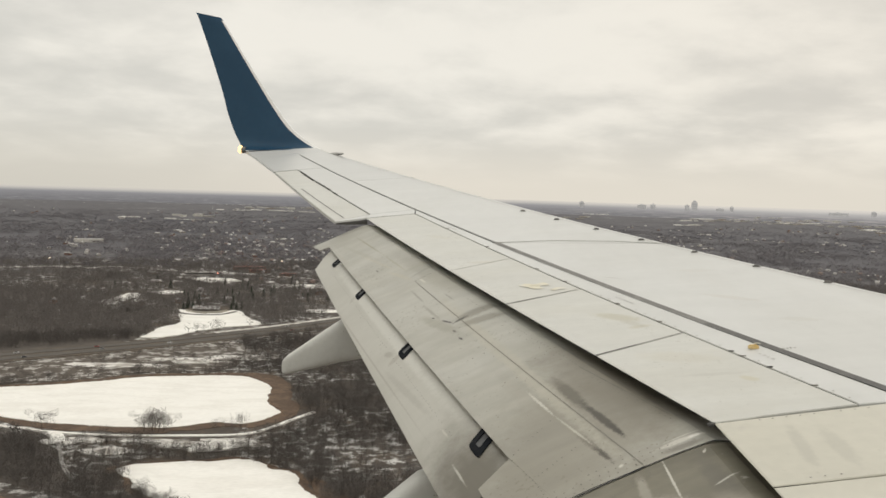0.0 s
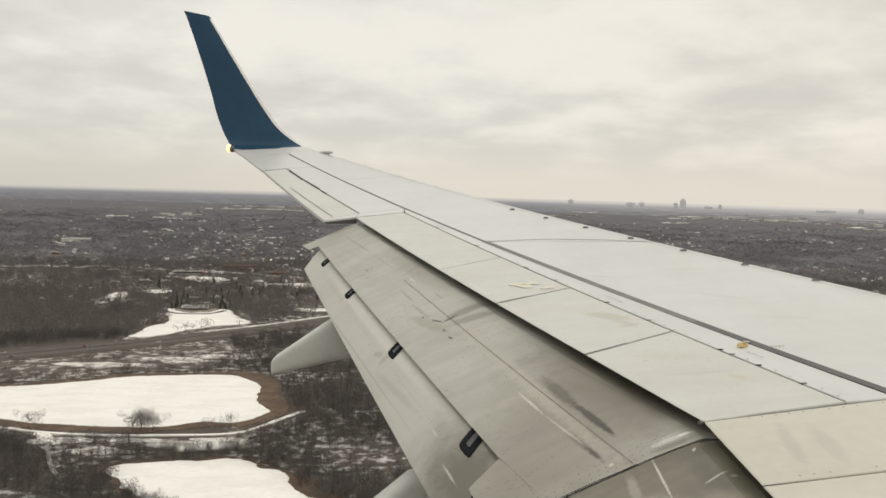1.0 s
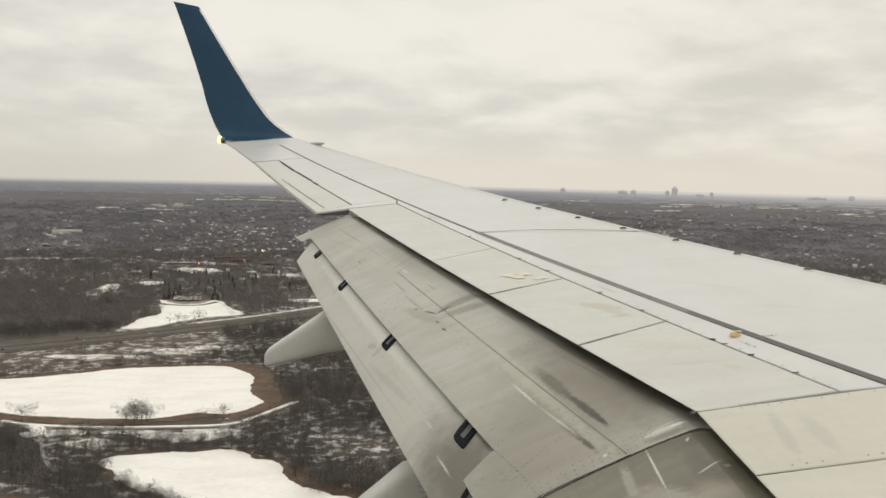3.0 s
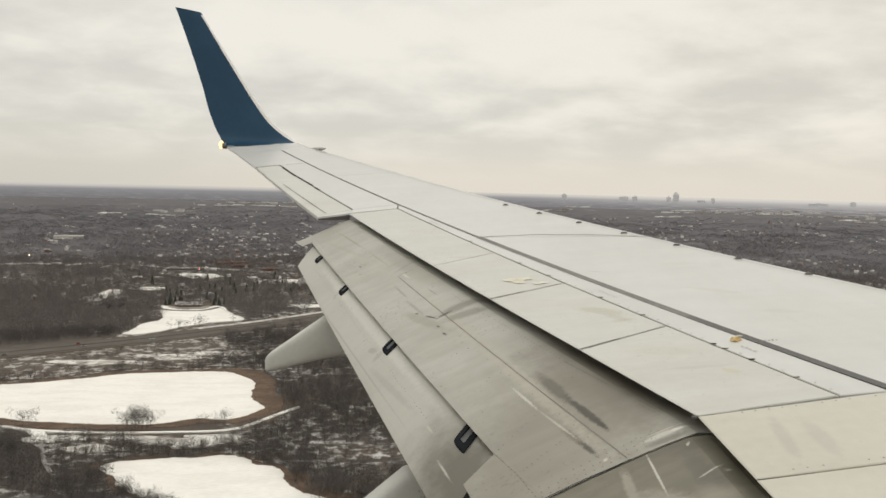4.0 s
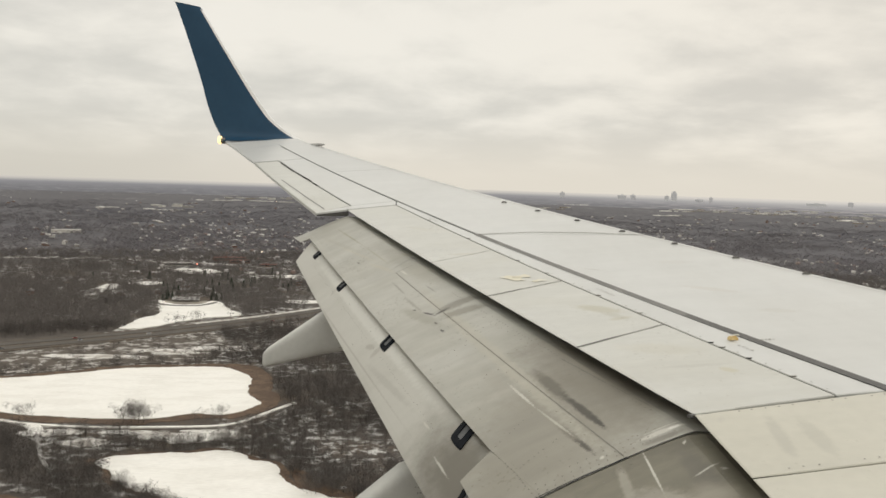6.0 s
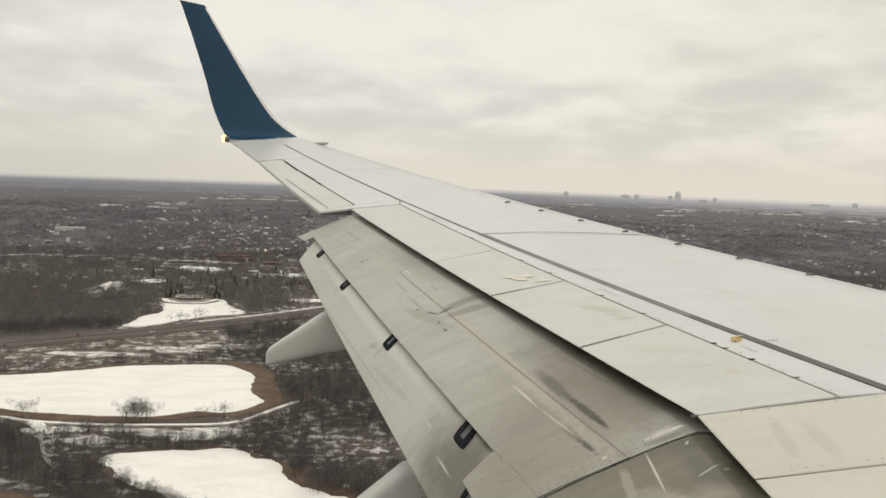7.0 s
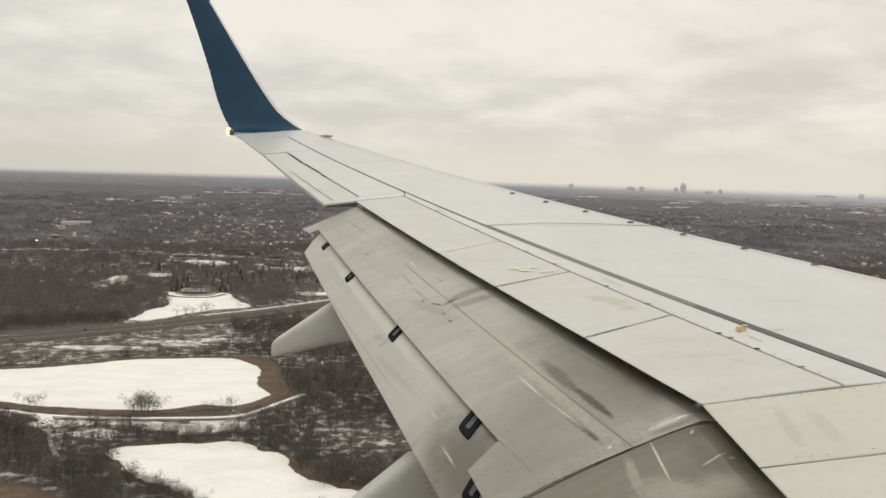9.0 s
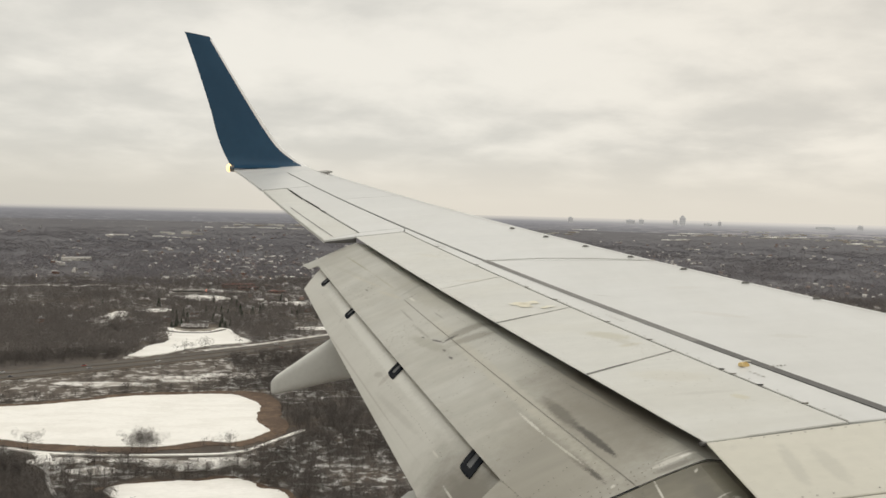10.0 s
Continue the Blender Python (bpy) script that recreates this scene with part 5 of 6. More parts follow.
# snowy fields and car parks among the far woods
for i, (x, y, a, b) in enumerate(((-572, 2790, 62, 26), (-735, 2790, 60, 40), (-520, 3440, 70, 34), (-330, 3470, 120, 26), (-706, 2292, 18, 22), (-515, 1688, 34, 16), (1030, 3885, 60, 16), (1205, 3180, 80, 26), (1500, 3640, 130, 18), (1800, 3420, 130, 20), (1840, 3020, 70, 34), (1057, 2671, 24, 18), (1340, 3480, 70, 18),
                                  (-250, 2040, 26, 14), (-160, 1900, 30, 12), (-300, 1900, 34, 10), (-110, 1800, 22, 12), (-210, 2200, 30, 18))):
    rf = random.Random(300 + i)
    for k in range(4):
        px, py, pa, pb = x + rf.uniform(-0.9, 0.9) * a, y + rf.uniform(-0.9, 0.9) * b, a * rf.uniform(0.12, 0.4), b * rf.uniform(0.15, 0.4)
        ring = [(px + pa * math.cos(t), py + pb * math.sin(t)) for t in np.linspace(0, 2 * math.pi, 7)[:-1]]
        patch("snow_field", ring, SNOW if (i + k) % 3 == 0 else OLDSNOW, 2.0 + 0.05 * i + 0.2 * k, "far snowy field among woods", min(pa, pb) * 0.7, 60 + i + k, category="snow")


# ---- trees ----
def blades(n, size, rng, top=1.0, low=0.32, wide=0.36, ln=(0.10, 0.22), wd=0.011, up=0.5, lobes=7):
    """Thin upright-leaning twigs in an uneven crown, as slender triangles (unit height)."""
    v = np.zeros((n, 3, 3))
    balls = [(rng.normal(0, wide * 0.38), rng.normal(0, wide * 0.38), rng.uniform(low + 0.14, top - 0.2), rng.uniform(0.15, 0.27)) for _ in range(lobes)]
    for i in range(n):
        lx, ly, lz, lr = balls[rng.integers(len(balls))]
        d = rng.normal(size=3)
        d /= np.linalg.norm(d)
        p = np.array([lx, ly, lz]) + d * lr * rng.uniform(0.2, 1.0) ** 0.5
        p[2] = np.clip(p[2], low * 0.7, top)
        t = np.array([d[0], d[1], abs(d[2]) * 0.6 + up]) + rng.normal(0, 0.3, 3)
        t /= np.linalg.norm(t)
        s = np.cross(t, rng.normal(size=3))
        s /= np.linalg.norm(s)
        l = rng.uniform(*ln)
        v[i] = (p - s * wd, p + s * wd, p + t * l)
    return v.reshape(-1, 3), np.arange(3 * n).reshape(-1, 3)


def limb(a, b, ra, rb, k=4):
    a, b = np.array(a, float), np.array(b, float)
    t = (b - a) / np.linalg.norm(b - a)
    s = np.cross(t, (0.3, 0.8, 0.1))
    s /= np.linalg.norm(s)
    w = np.cross(t, s)
    v = [c + r * (s * math.cos(6.2832 * i / k) + w * math.sin(6.2832 * i / k)) for c, r in ((a, ra), (b, rb)) for i in range(k)]
    f = []
    for i in range(k):
        j = (i + 1) % k
        f += [(i, j, k + j), (i, k + j, k + i)]
    return np.array(v), np.array(f)


def frame_of(rng, limbs):
    parts = [limb((0, 0, -0.03), (rng.normal(0, 0.02), rng.normal(0, 0.02), 0.34), 0.015, 0.010)]
    for i in range(limbs):
        a = 6.2832 * i / limbs + rng.uniform(-0.4, 0.4)
        z0 = rng.uniform(0.22, 0.5)
        r = rng.uniform(0.12, 0.3)
        parts.append(limb((0, 0, z0), (r * math.cos(a), r * math.sin(a), z0 + rng.uniform(0.2, 0.42)), 0.008, 0.003, 3))
    parts.append(limb((0, 0, 0.32), (rng.normal(0, 0.03), rng.normal(0, 0.03), 0.86), 0.009, 0.002))
    return join(parts)


def join(parts):
    vs, fs, n = [], [], 0
    for v, f in parts:
        vs.append(v)
        fs.append(f + n)
        n += len(v)
    return np.concatenate(vs), np.concatenate(fs)


def mesh_np(name, v, f, mat):
    me = bpy.data.meshes.new(name)
    me.vertices.add(len(v))
    me.vertices.foreach_set("co", np.ascontiguousarray(v, np.float32).ravel())
    me.loops.add(3 * len(f))
    me.loops.foreach_set("vertex_index", np.ascontiguousarray(f, np.int32).ravel())
    me.polygons.add(len(f))
    me.polygons.foreach_set("loop_start", np.arange(0, 3 * len(f), 3, dtype=np.int32))
    me.update(calc_edges=True)
    me.materials.append(mat)
    return me


rng = np.random.default_rng(7)


def inside(px, py, poly):
    res = np.zeros(len(px), bool)
    x0, y0 = poly[-1]
    for x1, y1 in poly:
        cond = (y1 > py) != (y0 > py)
        with np.errstate(divide="ignore", invalid="ignore"):
            res ^= cond & (px < (x0 - x1) * (py - y1) / (y0 - y1) + x1)
        x0, y0 = x1, y1
    return res


def free(px, py):
    ok = np.ones(len(px), bool)
    for poly in KEEP_OUT:
        lo, hi = poly.min(0), poly.max(0)
        near = (px > lo[0]) & (px < hi[0]) & (py > lo[1]) & (py < hi[1])
        if near.any():
            idx = np.where(near)[0]
            ok[idx[inside(px[idx], py[idx], poly)]] = False
    return ok


def scatter(n, r0, r1, az0, az1, power=0.5):
    u = rng.random(n)
    r = (r0 ** (1 / power) + u * (r1 ** (1 / power) - r0 ** (1 / power))) ** power
    a = np.radians(rng.uniform(az0, az1, n))
    x, y = CX + r * np.sin(a), CY + r * np.cos(a)
    return x, y


def density(x, y, s, off=0.0):
    return np.array([noise.noise(Vector((a * s + off, b * s, off))) for a, b in zip(x, y)])


def forest(name, px, py, size, temps, mat, label, squash=1.0):
    vs, fs, n = [], [], 0
    pick = rng.integers(len(temps), size=len(px))
    for k, (tv, tf) in enumerate(temps):
        idx = np.where(pick == k)[0]
        if not len(idx):
            continue
        a = rng.uniform(0, 6.2832, len(idx))
        s = size[idx]
        c, d = np.cos(a) * s, np.sin(a) * s
        z = np.array([z_land(px[i], py[i]) for i in idx])
        out = np.empty((len(idx), len(tv), 3))
        out[:, :, 0] = tv[None, :, 0] * c[:, None] - tv[None, :, 1] * d[:, None] + px[idx][:, None]
        out[:, :, 1] = tv[None, :, 0] * d[:, None] + tv[None, :, 1] * c[:, None] + py[idx][:, None]
        out[:, :, 2] = tv[None, :, 2] * s[:, None] * squash + z[:, None]
        vs.append(out.reshape(-1, 3))
        fs.append((tf[None] + (np.arange(len(idx)) * len(tv))[:, None, None] + n).reshape(-1, 3))
        n += len(idx) * len(tv)
    me = mesh_np(name, np.concatenate(vs), np.concatenate(fs), mat)
    return tagged(new(name, me), label, "woods", kind="stuff")


NEAR_T = [join([frame_of(rng, 4), blades(200, 1, rng, low=0.05, wide=0.56, ln=(0.06, 0.15), wd=0.0074, up=0.45, lobes=12)]) for _ in range(8)]
MID_T = [join([limb((0, 0, -0.03), (0, 0, 0.6), 0.02, 0.008, 3), blades(52, 1, rng, low=0.06, wide=0.56, ln=(0.08, 0.19), wd=0.020, up=0.4, lobes=11)]) for _ in range(8)]
FAR_T = [blades(22, 1, rng, top=0.85, low=0.08, wide=1.3, ln=(0.2, 0.42), wd=0.09, up=0.0) for _ in range(8)]
SCRUB_T = [blades(42, 1, rng, top=0.8, low=0.05, wide=0.7, ln=(0.15, 0.32), wd=0.016) for _ in range(4)]


def stand(n, r0, r1, az0, az1, s, low):
    x, y = scatter(n, r0, r1, az0, az1)
    thick = inside(x, y, DEEP) | inside(x, y, GROVE)
    keep = free(x, y) & (thick | (density(x, y, s) + rng.uniform(-0.35, 0.35, len(x)) > low))
    return x[keep], y[keep]


x, y = stand(10500, 425, 1020, -25, 9, 0.012, -0.24)
forest("bare_woods", x, y, rng.uniform(5, 13, len(x)), NEAR_T, WOODS, "dense leafless grey-brown winter woods")
x, y = stand(4000, 425, 1020, 9, 37, 0.012, -0.24)
forest("bare_woods", x, y, rng.uniform(9, 15, len(x)), MID_T, WOODS, "dense leafless grey-brown winter woods")
# the next belt takes the lightened copy of the branch colour
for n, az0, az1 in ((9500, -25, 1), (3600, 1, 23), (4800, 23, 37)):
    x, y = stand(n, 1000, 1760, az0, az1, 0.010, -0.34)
    forest("bare_woods", x, y, rng.uniform(9, 15, len(x)), MID_T, LITWOODS, "leafless grey-brown woods between houses")
x, y = scatter(36000, 1700, 4000, -26, 38, 0.75)
keep = free(x, y) & (density(x, y, 0.006) + rng.uniform(-0.4, 0.4, len(x)) > -0.25)
x, y = x[keep], y[keep]
far = np.hypot(x, y)
sz = np.array([shrink(a, b) for a, b in zip(x, y)]) * rng.uniform(11, 19, len(x)) * np.clip((4300 - far) / 1500, 0.3, 1)
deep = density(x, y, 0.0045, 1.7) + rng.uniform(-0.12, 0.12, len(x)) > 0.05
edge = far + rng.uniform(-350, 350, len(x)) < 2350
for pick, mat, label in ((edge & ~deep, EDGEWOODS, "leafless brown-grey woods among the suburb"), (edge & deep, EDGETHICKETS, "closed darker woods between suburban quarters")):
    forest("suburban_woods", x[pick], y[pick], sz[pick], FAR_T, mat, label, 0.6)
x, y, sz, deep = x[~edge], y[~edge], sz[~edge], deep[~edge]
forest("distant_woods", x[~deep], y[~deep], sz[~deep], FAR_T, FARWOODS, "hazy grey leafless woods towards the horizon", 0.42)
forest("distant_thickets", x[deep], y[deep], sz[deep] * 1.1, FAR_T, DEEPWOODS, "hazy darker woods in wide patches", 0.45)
x, y = scatter(7000, 430, 960, -25, 5)
keep = free(x, y) | (inside(x, y, SCRUBLAND) & (density(x, y, 0.03, 2.0) > 0.02))
x, y = x[keep], y[keep]
forest("scrub", x, y, rng.uniform(2.5, 5, len(x)), SCRUB_T, WOODS, "low leafless scrub among the trees")

# small leftovers of snow between the trees
def snow_flecks():
    x, y = scatter(2300, 430, 1400, -25, 37, 0.5)
    ok = free(x, y) & (density(x, y, 0.009, 5.5) > 0.02)
    x, y = x[ok], y[ok]
    vs, fs, n = [], [], 9
    for i in range(len(x)):
        a = np.linspace(0, 6.2832, n, endpoint=False)
        r = rng.uniform(0.5, 1.3, n) * rng.uniform(1.2, 4.5)
        k = i * (n + 1)
        px, py = x[i] + r * np.cos(a), y[i] + r * np.sin(a)
        z = z_land(x[i], y[i]) + 0.25 + 0.01 * (i % 9)
        vs.append(np.concatenate([[(x[i], y[i], z + 0.12)], np.stack([px, py, np.full(n, z)], 1)]))
        fs += [(k, k + 1 + j, k + 1 + (j + 1) % n) for j in range(n)]
    tagged(new("snow_flecks", mesh_np("snow_flecks", np.concatenate(vs), np.array(fs), FLECK)), "small leftover snow patches between bare trees", "snow", kind="stuff")


snow_flecks()

# single trees round the ponds
def tree_thing(k):
    r = np.random.default_rng(40 + k)
    root = tagged(new("bare_tree"), "leafless grey-brown tree beside the frozen pond", "tree", "trees round the ponds")
    for nm, (v, f), mat in (("trunk", frame_of(r, 7), BARK), ("crown", blades(1300, 1, r, low=0.10, wide=0.62, ln=(0.05, 0.12), wd=0.0046, up=0.35, lobes=16), WOODS)):
        ob = new(nm, mesh_np(nm, v, f, mat))
        ob.parent = root
    return root


TREES = [tree_thing(k) for k in range(4)]
rt = random.Random(5)
spots = []
for ctrl, grow in ((POND_B, 8), (POND_B, 13)):
    for q in outline(grown(ctrl, grow), 5, 3, 22):
        if rt.random() < 0.22:
            spots.append((q[0] + rt.uniform(-5, 5), q[1] + rt.uniform(-5, 5), rt.uniform(6, 12)))
spots += [(-221, 600, 14), (-152, 593, 16), (-142, 592, 18), (-147, 595, 15), (-139, 594, 14), (-118, 458, 9), (-112, 454, 8), (-106, 450, 9), (-100, 445, 9), (-95, 440, 8), (-90, 434, 9), (-84, 430, 8), (-78, 424, 9), (-132, 470, 8), (-140, 486, 9)]
for i, (px, py, s) in enumerate(spots):
    m = Matrix.Translation((px, py, 0.2)) @ Matrix.Rotation(rt.uniform(0, 6.28), 4, "Z")
    if i < 4:
        TREES[i].matrix_basis = m @ Matrix.Scale(s, 4)
    else:
        t = copy_thing(TREES[i % 4], m)
        t.scale = (s, s, s)


def conifer():
    root = tagged(new("conifer"), "dark green conifer among the bare trees", "tree", "conifers")
    r = np.random.default_rng(9)
    v, f = limb((0, 0, -0.02), (0, 0, 0.95), 0.025, 0.004, 5)
    o = new("trunk", mesh_np("trunk", v, f, BARK))
    o.parent = root
    n = 420
    vs = np.zeros((n, 3, 3))
    for i in range(n):
        h = 0.06 + 0.92 * r.random() ** 1.4
        a = r.uniform(0, 6.283)
        rad = (1.02 - h) * 0.30 * r.uniform(0.7, 1.15)
        tip = np.array([rad * math.cos(a), rad * math.sin(a), h - 0.06])
        side = np.array([-math.sin(a), math.cos(a), 0.0]) * (0.035 + 0.06 * (1 - h))
        mid = np.array([0.15 * rad * math.cos(a), 0.15 * rad * math.sin(a), h + 0.04])
        vs[i] = (mid, tip - side, tip + side)
    o = new("crown", mesh_np("crown", vs.reshape(-1, 3), np.arange(3 * n).reshape(-1, 3), NEEDLE))
    o.parent = root
    return root


fir = conifer()
fx = [(-190, 1250, 14), (-250, 1240, 13), (-240, 1262, 15), (-205, 1268, 12), (-320, 1450, 15), (-150, 1420, 14), (-90, 1390, 13), (-280, 1480, 14), (-60, 1330, 12), (-20, 1350, 14), (-240, 1500, 13), (-30, 1420, 13),
      (-400, 1420, 14), (-352, 1500, 13), (-130, 1530, 14), (60, 1500, 13), (-250, 1205, 9), (-246, 1212, 10), (-240, 1220, 11), (-186, 1206, 9), (-180, 1212, 10), (-174, 1220, 10), (-176, 1290, 13), (-168, 1296, 14), (-190, 1310, 14),
      (-205, 1345, 14), (-214, 1352, 13), (-230, 1360, 13), (-180, 1372, 15), (-160, 1362, 14), (-150, 1376, 13), (-262, 1296, 13), (-270, 1310, 14), (-256, 1318, 13), (-120, 1450, 14), (-112, 1456, 13), (-196, 1455, 14), (-206, 1462, 15), (-90, 1320, 13), (-98, 1326, 12)]
for i, (px, py, s) in enumerate(fx):
    m = Matrix.Translation((px, py, z_land(px, py)))
    if i == 0:
        fir.matrix_basis = m @ Matrix.Scale(s, 4)
    else:
        copy_thing(fir, m).scale = (s, s, s)


# ---- houses ----
ROOFS = [material("snowy_roof", (0.62, 0.60, 0.575), 0.85, second=(0.30, 0.28, 0.26), scale=0.25, amount=0.8, grain=0.1, grain_scale=1.0),
         material("shingle_roof", (0.13, 0.12, 0.115), 0.9, second=(0.45, 0.44, 0.42), scale=0.2, amount=0.9, grain=0.15, grain_scale=1.0),
         material("red_roof", (0.27, 0.10, 0.075), 0.8, second=(0.36, 0.19, 0.16), scale=0.1, amount=0.7, grain=0.1, grain_scale=0.6),
         material("dark_roof", (0.06, 0.055, 0.052), 0.9, second=(0.10, 0.092, 0.085), scale=0.2, amount=0.8, grain=0.15, grain_scale=1.0)]
WALLS = [material("siding_white", (0.55, 0.53, 0.49), 0.8, second=(0.45, 0.43, 0.39), scale=0.3, amount=0.6, rand=0.15),
         material("siding_tan", (0.30, 0.25, 0.19), 0.85, second=(0.24, 0.2, 0.155), scale=0.3, amount=0.6, rand=0.2),
         material("brick_wall", (0.22, 0.12, 0.085), 0.9, second=(0.17, 0.095, 0.07), scale=0.6, amount=0.6, rand=0.2),
         material("concrete_wall", (0.34, 0.32, 0.29), 0.85, second=(0.27, 0.255, 0.23), scale=0.2, amount=0.7, rand=0.15)]
PANE = material("window_glass", (0.03, 0.035, 0.04), 0.15, second=(0.05, 0.05, 0.055), scale=0.5, amount=0.6)


def box(bm, x0, x1, y0, y1, z0, z1):
    bmesh.ops.create_cube(bm, size=1, matrix=Matrix.Translation(((x0 + x1) / 2, (y0 + y1) / 2, (z0 + z1) / 2)) @ Matrix.Diagonal((x1 - x0, y1 - y0, z1 - z0, 1)))


def house(w, d, h, wall, roof, label, garage=True):
    root = tagged(new("house"), label, "house", "houses of the suburb")
    bm = bmesh.new()
    box(bm, -w / 2, w / 2, -d / 2, d / 2, -1, h)
    if garage:
        box(bm, w / 2, w / 2 + 5, -d / 2 + 1, d / 2 - 2, -1, h * 0.55)
    part("wall", bm, wall, root)
    bm = bmesh.new()
    rise, e = d * 0.3, 0.5
    v = [bm.verts.new(q) for q in ((-w / 2 - e, -d / 2 - e, h - 0.1), (w / 2 + e, -d / 2 - e, h - 0.1), (w / 2 + e, d / 2 + e, h - 0.1), (-w / 2 - e, d / 2 + e, h - 0.1), (-w / 2 - e, 0, h + rise), (w / 2 + e, 0, h + rise))]
    for q in ((0, 1, 5, 4), (2, 3, 4, 5), (1, 2, 5), (3, 0, 4), (3, 2, 1, 0)):
        bm.faces.new([v[i] for i in q])
    if garage:
        box(bm, w / 2 + e, w / 2 + 5.4, -d / 2 + 0.6, d / 2 - 1.6, h * 0.55 + 0.02, h * 0.55 + 0.5)
    rf = part("roof", bm, roof, root)
    bm = bmesh.new()
    box(bm, -w * 0.28, -w * 0.28 + 0.8, -0.9, 0.1, h + rise * 0.5, h + rise + 0.9)
    part("chimney", bm, WALLS[2], rf)
    for i, px in enumerate((-w * 0.3, 0.0, w * 0.3)):
        bm = bmesh.new()
        box(bm, px - 0.6, px + 0.6, -d / 2 - 0.04, -d / 2 + 0.03, h * 0.35, h * 0.35 + 1.4)
        part("window", bm, PANE, root)
    return root


KINDS = [house(13, 8, 5.2, WALLS[0], ROOFS[0], "white two-storey house with a snowy gable roof"), house(15, 9, 3.2, WALLS[1], ROOFS[0], "tan low house with a snowy gable roof"),
         house(12, 8.5, 5.4, WALLS[2], ROOFS[1], "brick house with a dark shingle roof partly snowed"), house(11, 8, 4.8, WALLS[0], ROOFS[1], "white house with a dark shingle roof", False),
         house(17, 9, 3.4, WALLS[3], ROOFS[0], "grey low house with a long snowy roof")]
hx, hy = scatter(900, 1230, 3300, -24, 36, 0.8)
ok = free(hx, hy) & (density(hx, hy, 0.004, 3.3) > -0.12) & (density(hx, hy, 0.0045, 1.7) < 0.06)
hx, hy = hx[ok][:330], hy[ok][:330]
rh = random.Random(11)
for i in range(len(hx)):
    s = max(0.35, shrink(hx[i], hy[i])) * 1.0
    m = Matrix.Translation((hx[i], hy[i], z_land(hx[i], hy[i]))) @ Matrix.Rotation(rh.choice((0, 1.57, 3.14, 4.71)) + rh.uniform(0.1, 0.5), 4, "Z")
    if i < len(KINDS):
        KINDS[i].matrix_basis = m @ Matrix.Scale(s, 4)
    else:
        copy_thing(KINDS[i % len(KINDS)], m).scale = (s, s, s)


def block(name, x, y, w, d, h, turn, wall, roof, label, category, parapet=True, windows=0):
    """A large flat-roofed building with a raised rim and rows of windows."""
    s = shrink(x, y)
    w, d, h = w * s, d * s, h * s
    root = tagged(new(name), label, category)
    root.matrix_basis = Matrix.Translation((x, y, z_land(x, y))) @ Matrix.Rotation(turn, 4, "Z")
    bm = bmesh.new()
    box(bm, -w / 2, w / 2, -d / 2, d / 2, -2, h)
    part("wall", bm, wall, root)
    bm = bmesh.new()
    box(bm, -w / 2 + 0.3, w / 2 - 0.3, -d / 2 + 0.3, d / 2 - 0.3, h + 0.02, h + 0.35)
    box(bm, -w * 0.2, -w * 0.08, -d * 0.15, d * 0.15, h + 0.35, h + 2.2 * s)
    part("roof", bm, roof, root)
    for k in range(windows):
        bm = bmesh.new()
        z = h * (k + 0.45) / windows
        box(bm, -w * 0.46, w * 0.46, -d / 2 - 0.06, -d / 2 + 0.02, z, z + h / windows * 0.42)
        part("window_band", bm, PANE, root)
    return root


block("school", -222, 1672, 64, 24, 5, 0.32, WALLS[2], ROOFS[2], "low brick school with a long red roof", "school", windows=1)
block("school", -200, 1640, 40, 20, 5, 0.32, WALLS[2], ROOFS[2], "low brick school with a long red roof", "school", windows=1)
block("shop_row", -144, 1604, 34, 14, 5, 0.1, WALLS[2], ROOFS[2], "small shop row with a faded red roof", "shop", windows=1)
block("shop_row", -300, 1590, 60, 16, 5, 0.15, WALLS[3], ROOFS[0], "low shop row with a snowy flat roof", "shop", windows=1)
block("warehouse", -621, 2012, 80, 30, 8, 0.35, WALLS[0], ROOFS[0], "long white warehouse with a snowy flat roof", "warehouse", windows=0)
rb = random.Random(21)
# strips of shops and sheds far off: (from, to, how many)
for (ax, ay), (bx, by), n in (((-640, 2960), (-520, 3060), 5), ((-520, 3560), (-60, 3900), 20), ((-60, 3900), (60, 3960), 5), ((780, 3500), (960, 3560), 5), ((1420, 3560), (2050, 3560), 20), ((1900, 3250), (2320, 2950), 12), ((1750, 2900), (1950, 2800), 5), ((1480, 3480), (2260, 2960), 30), ((1740, 3820), (2480, 3220), 22)):
    for i in range(n):
        u = (i + rb.uniform(0.1, 0.9)) / n
        x, y = ax + (bx - ax) * u, ay + (by - ay) * u + rb.uniform(-90, 90)
        block("shed", x, y, rb.uniform(25, 75), rb.uniform(25, 50), rb.uniform(5, 10), rb.uniform(-0.4, 0.4), rb.choice((WALLS[0], WALLS[0], WALLS[1], WALLS[3])), ROOFS[0], "pale commercial shed with a snowy flat roof", "shed", windows=0)

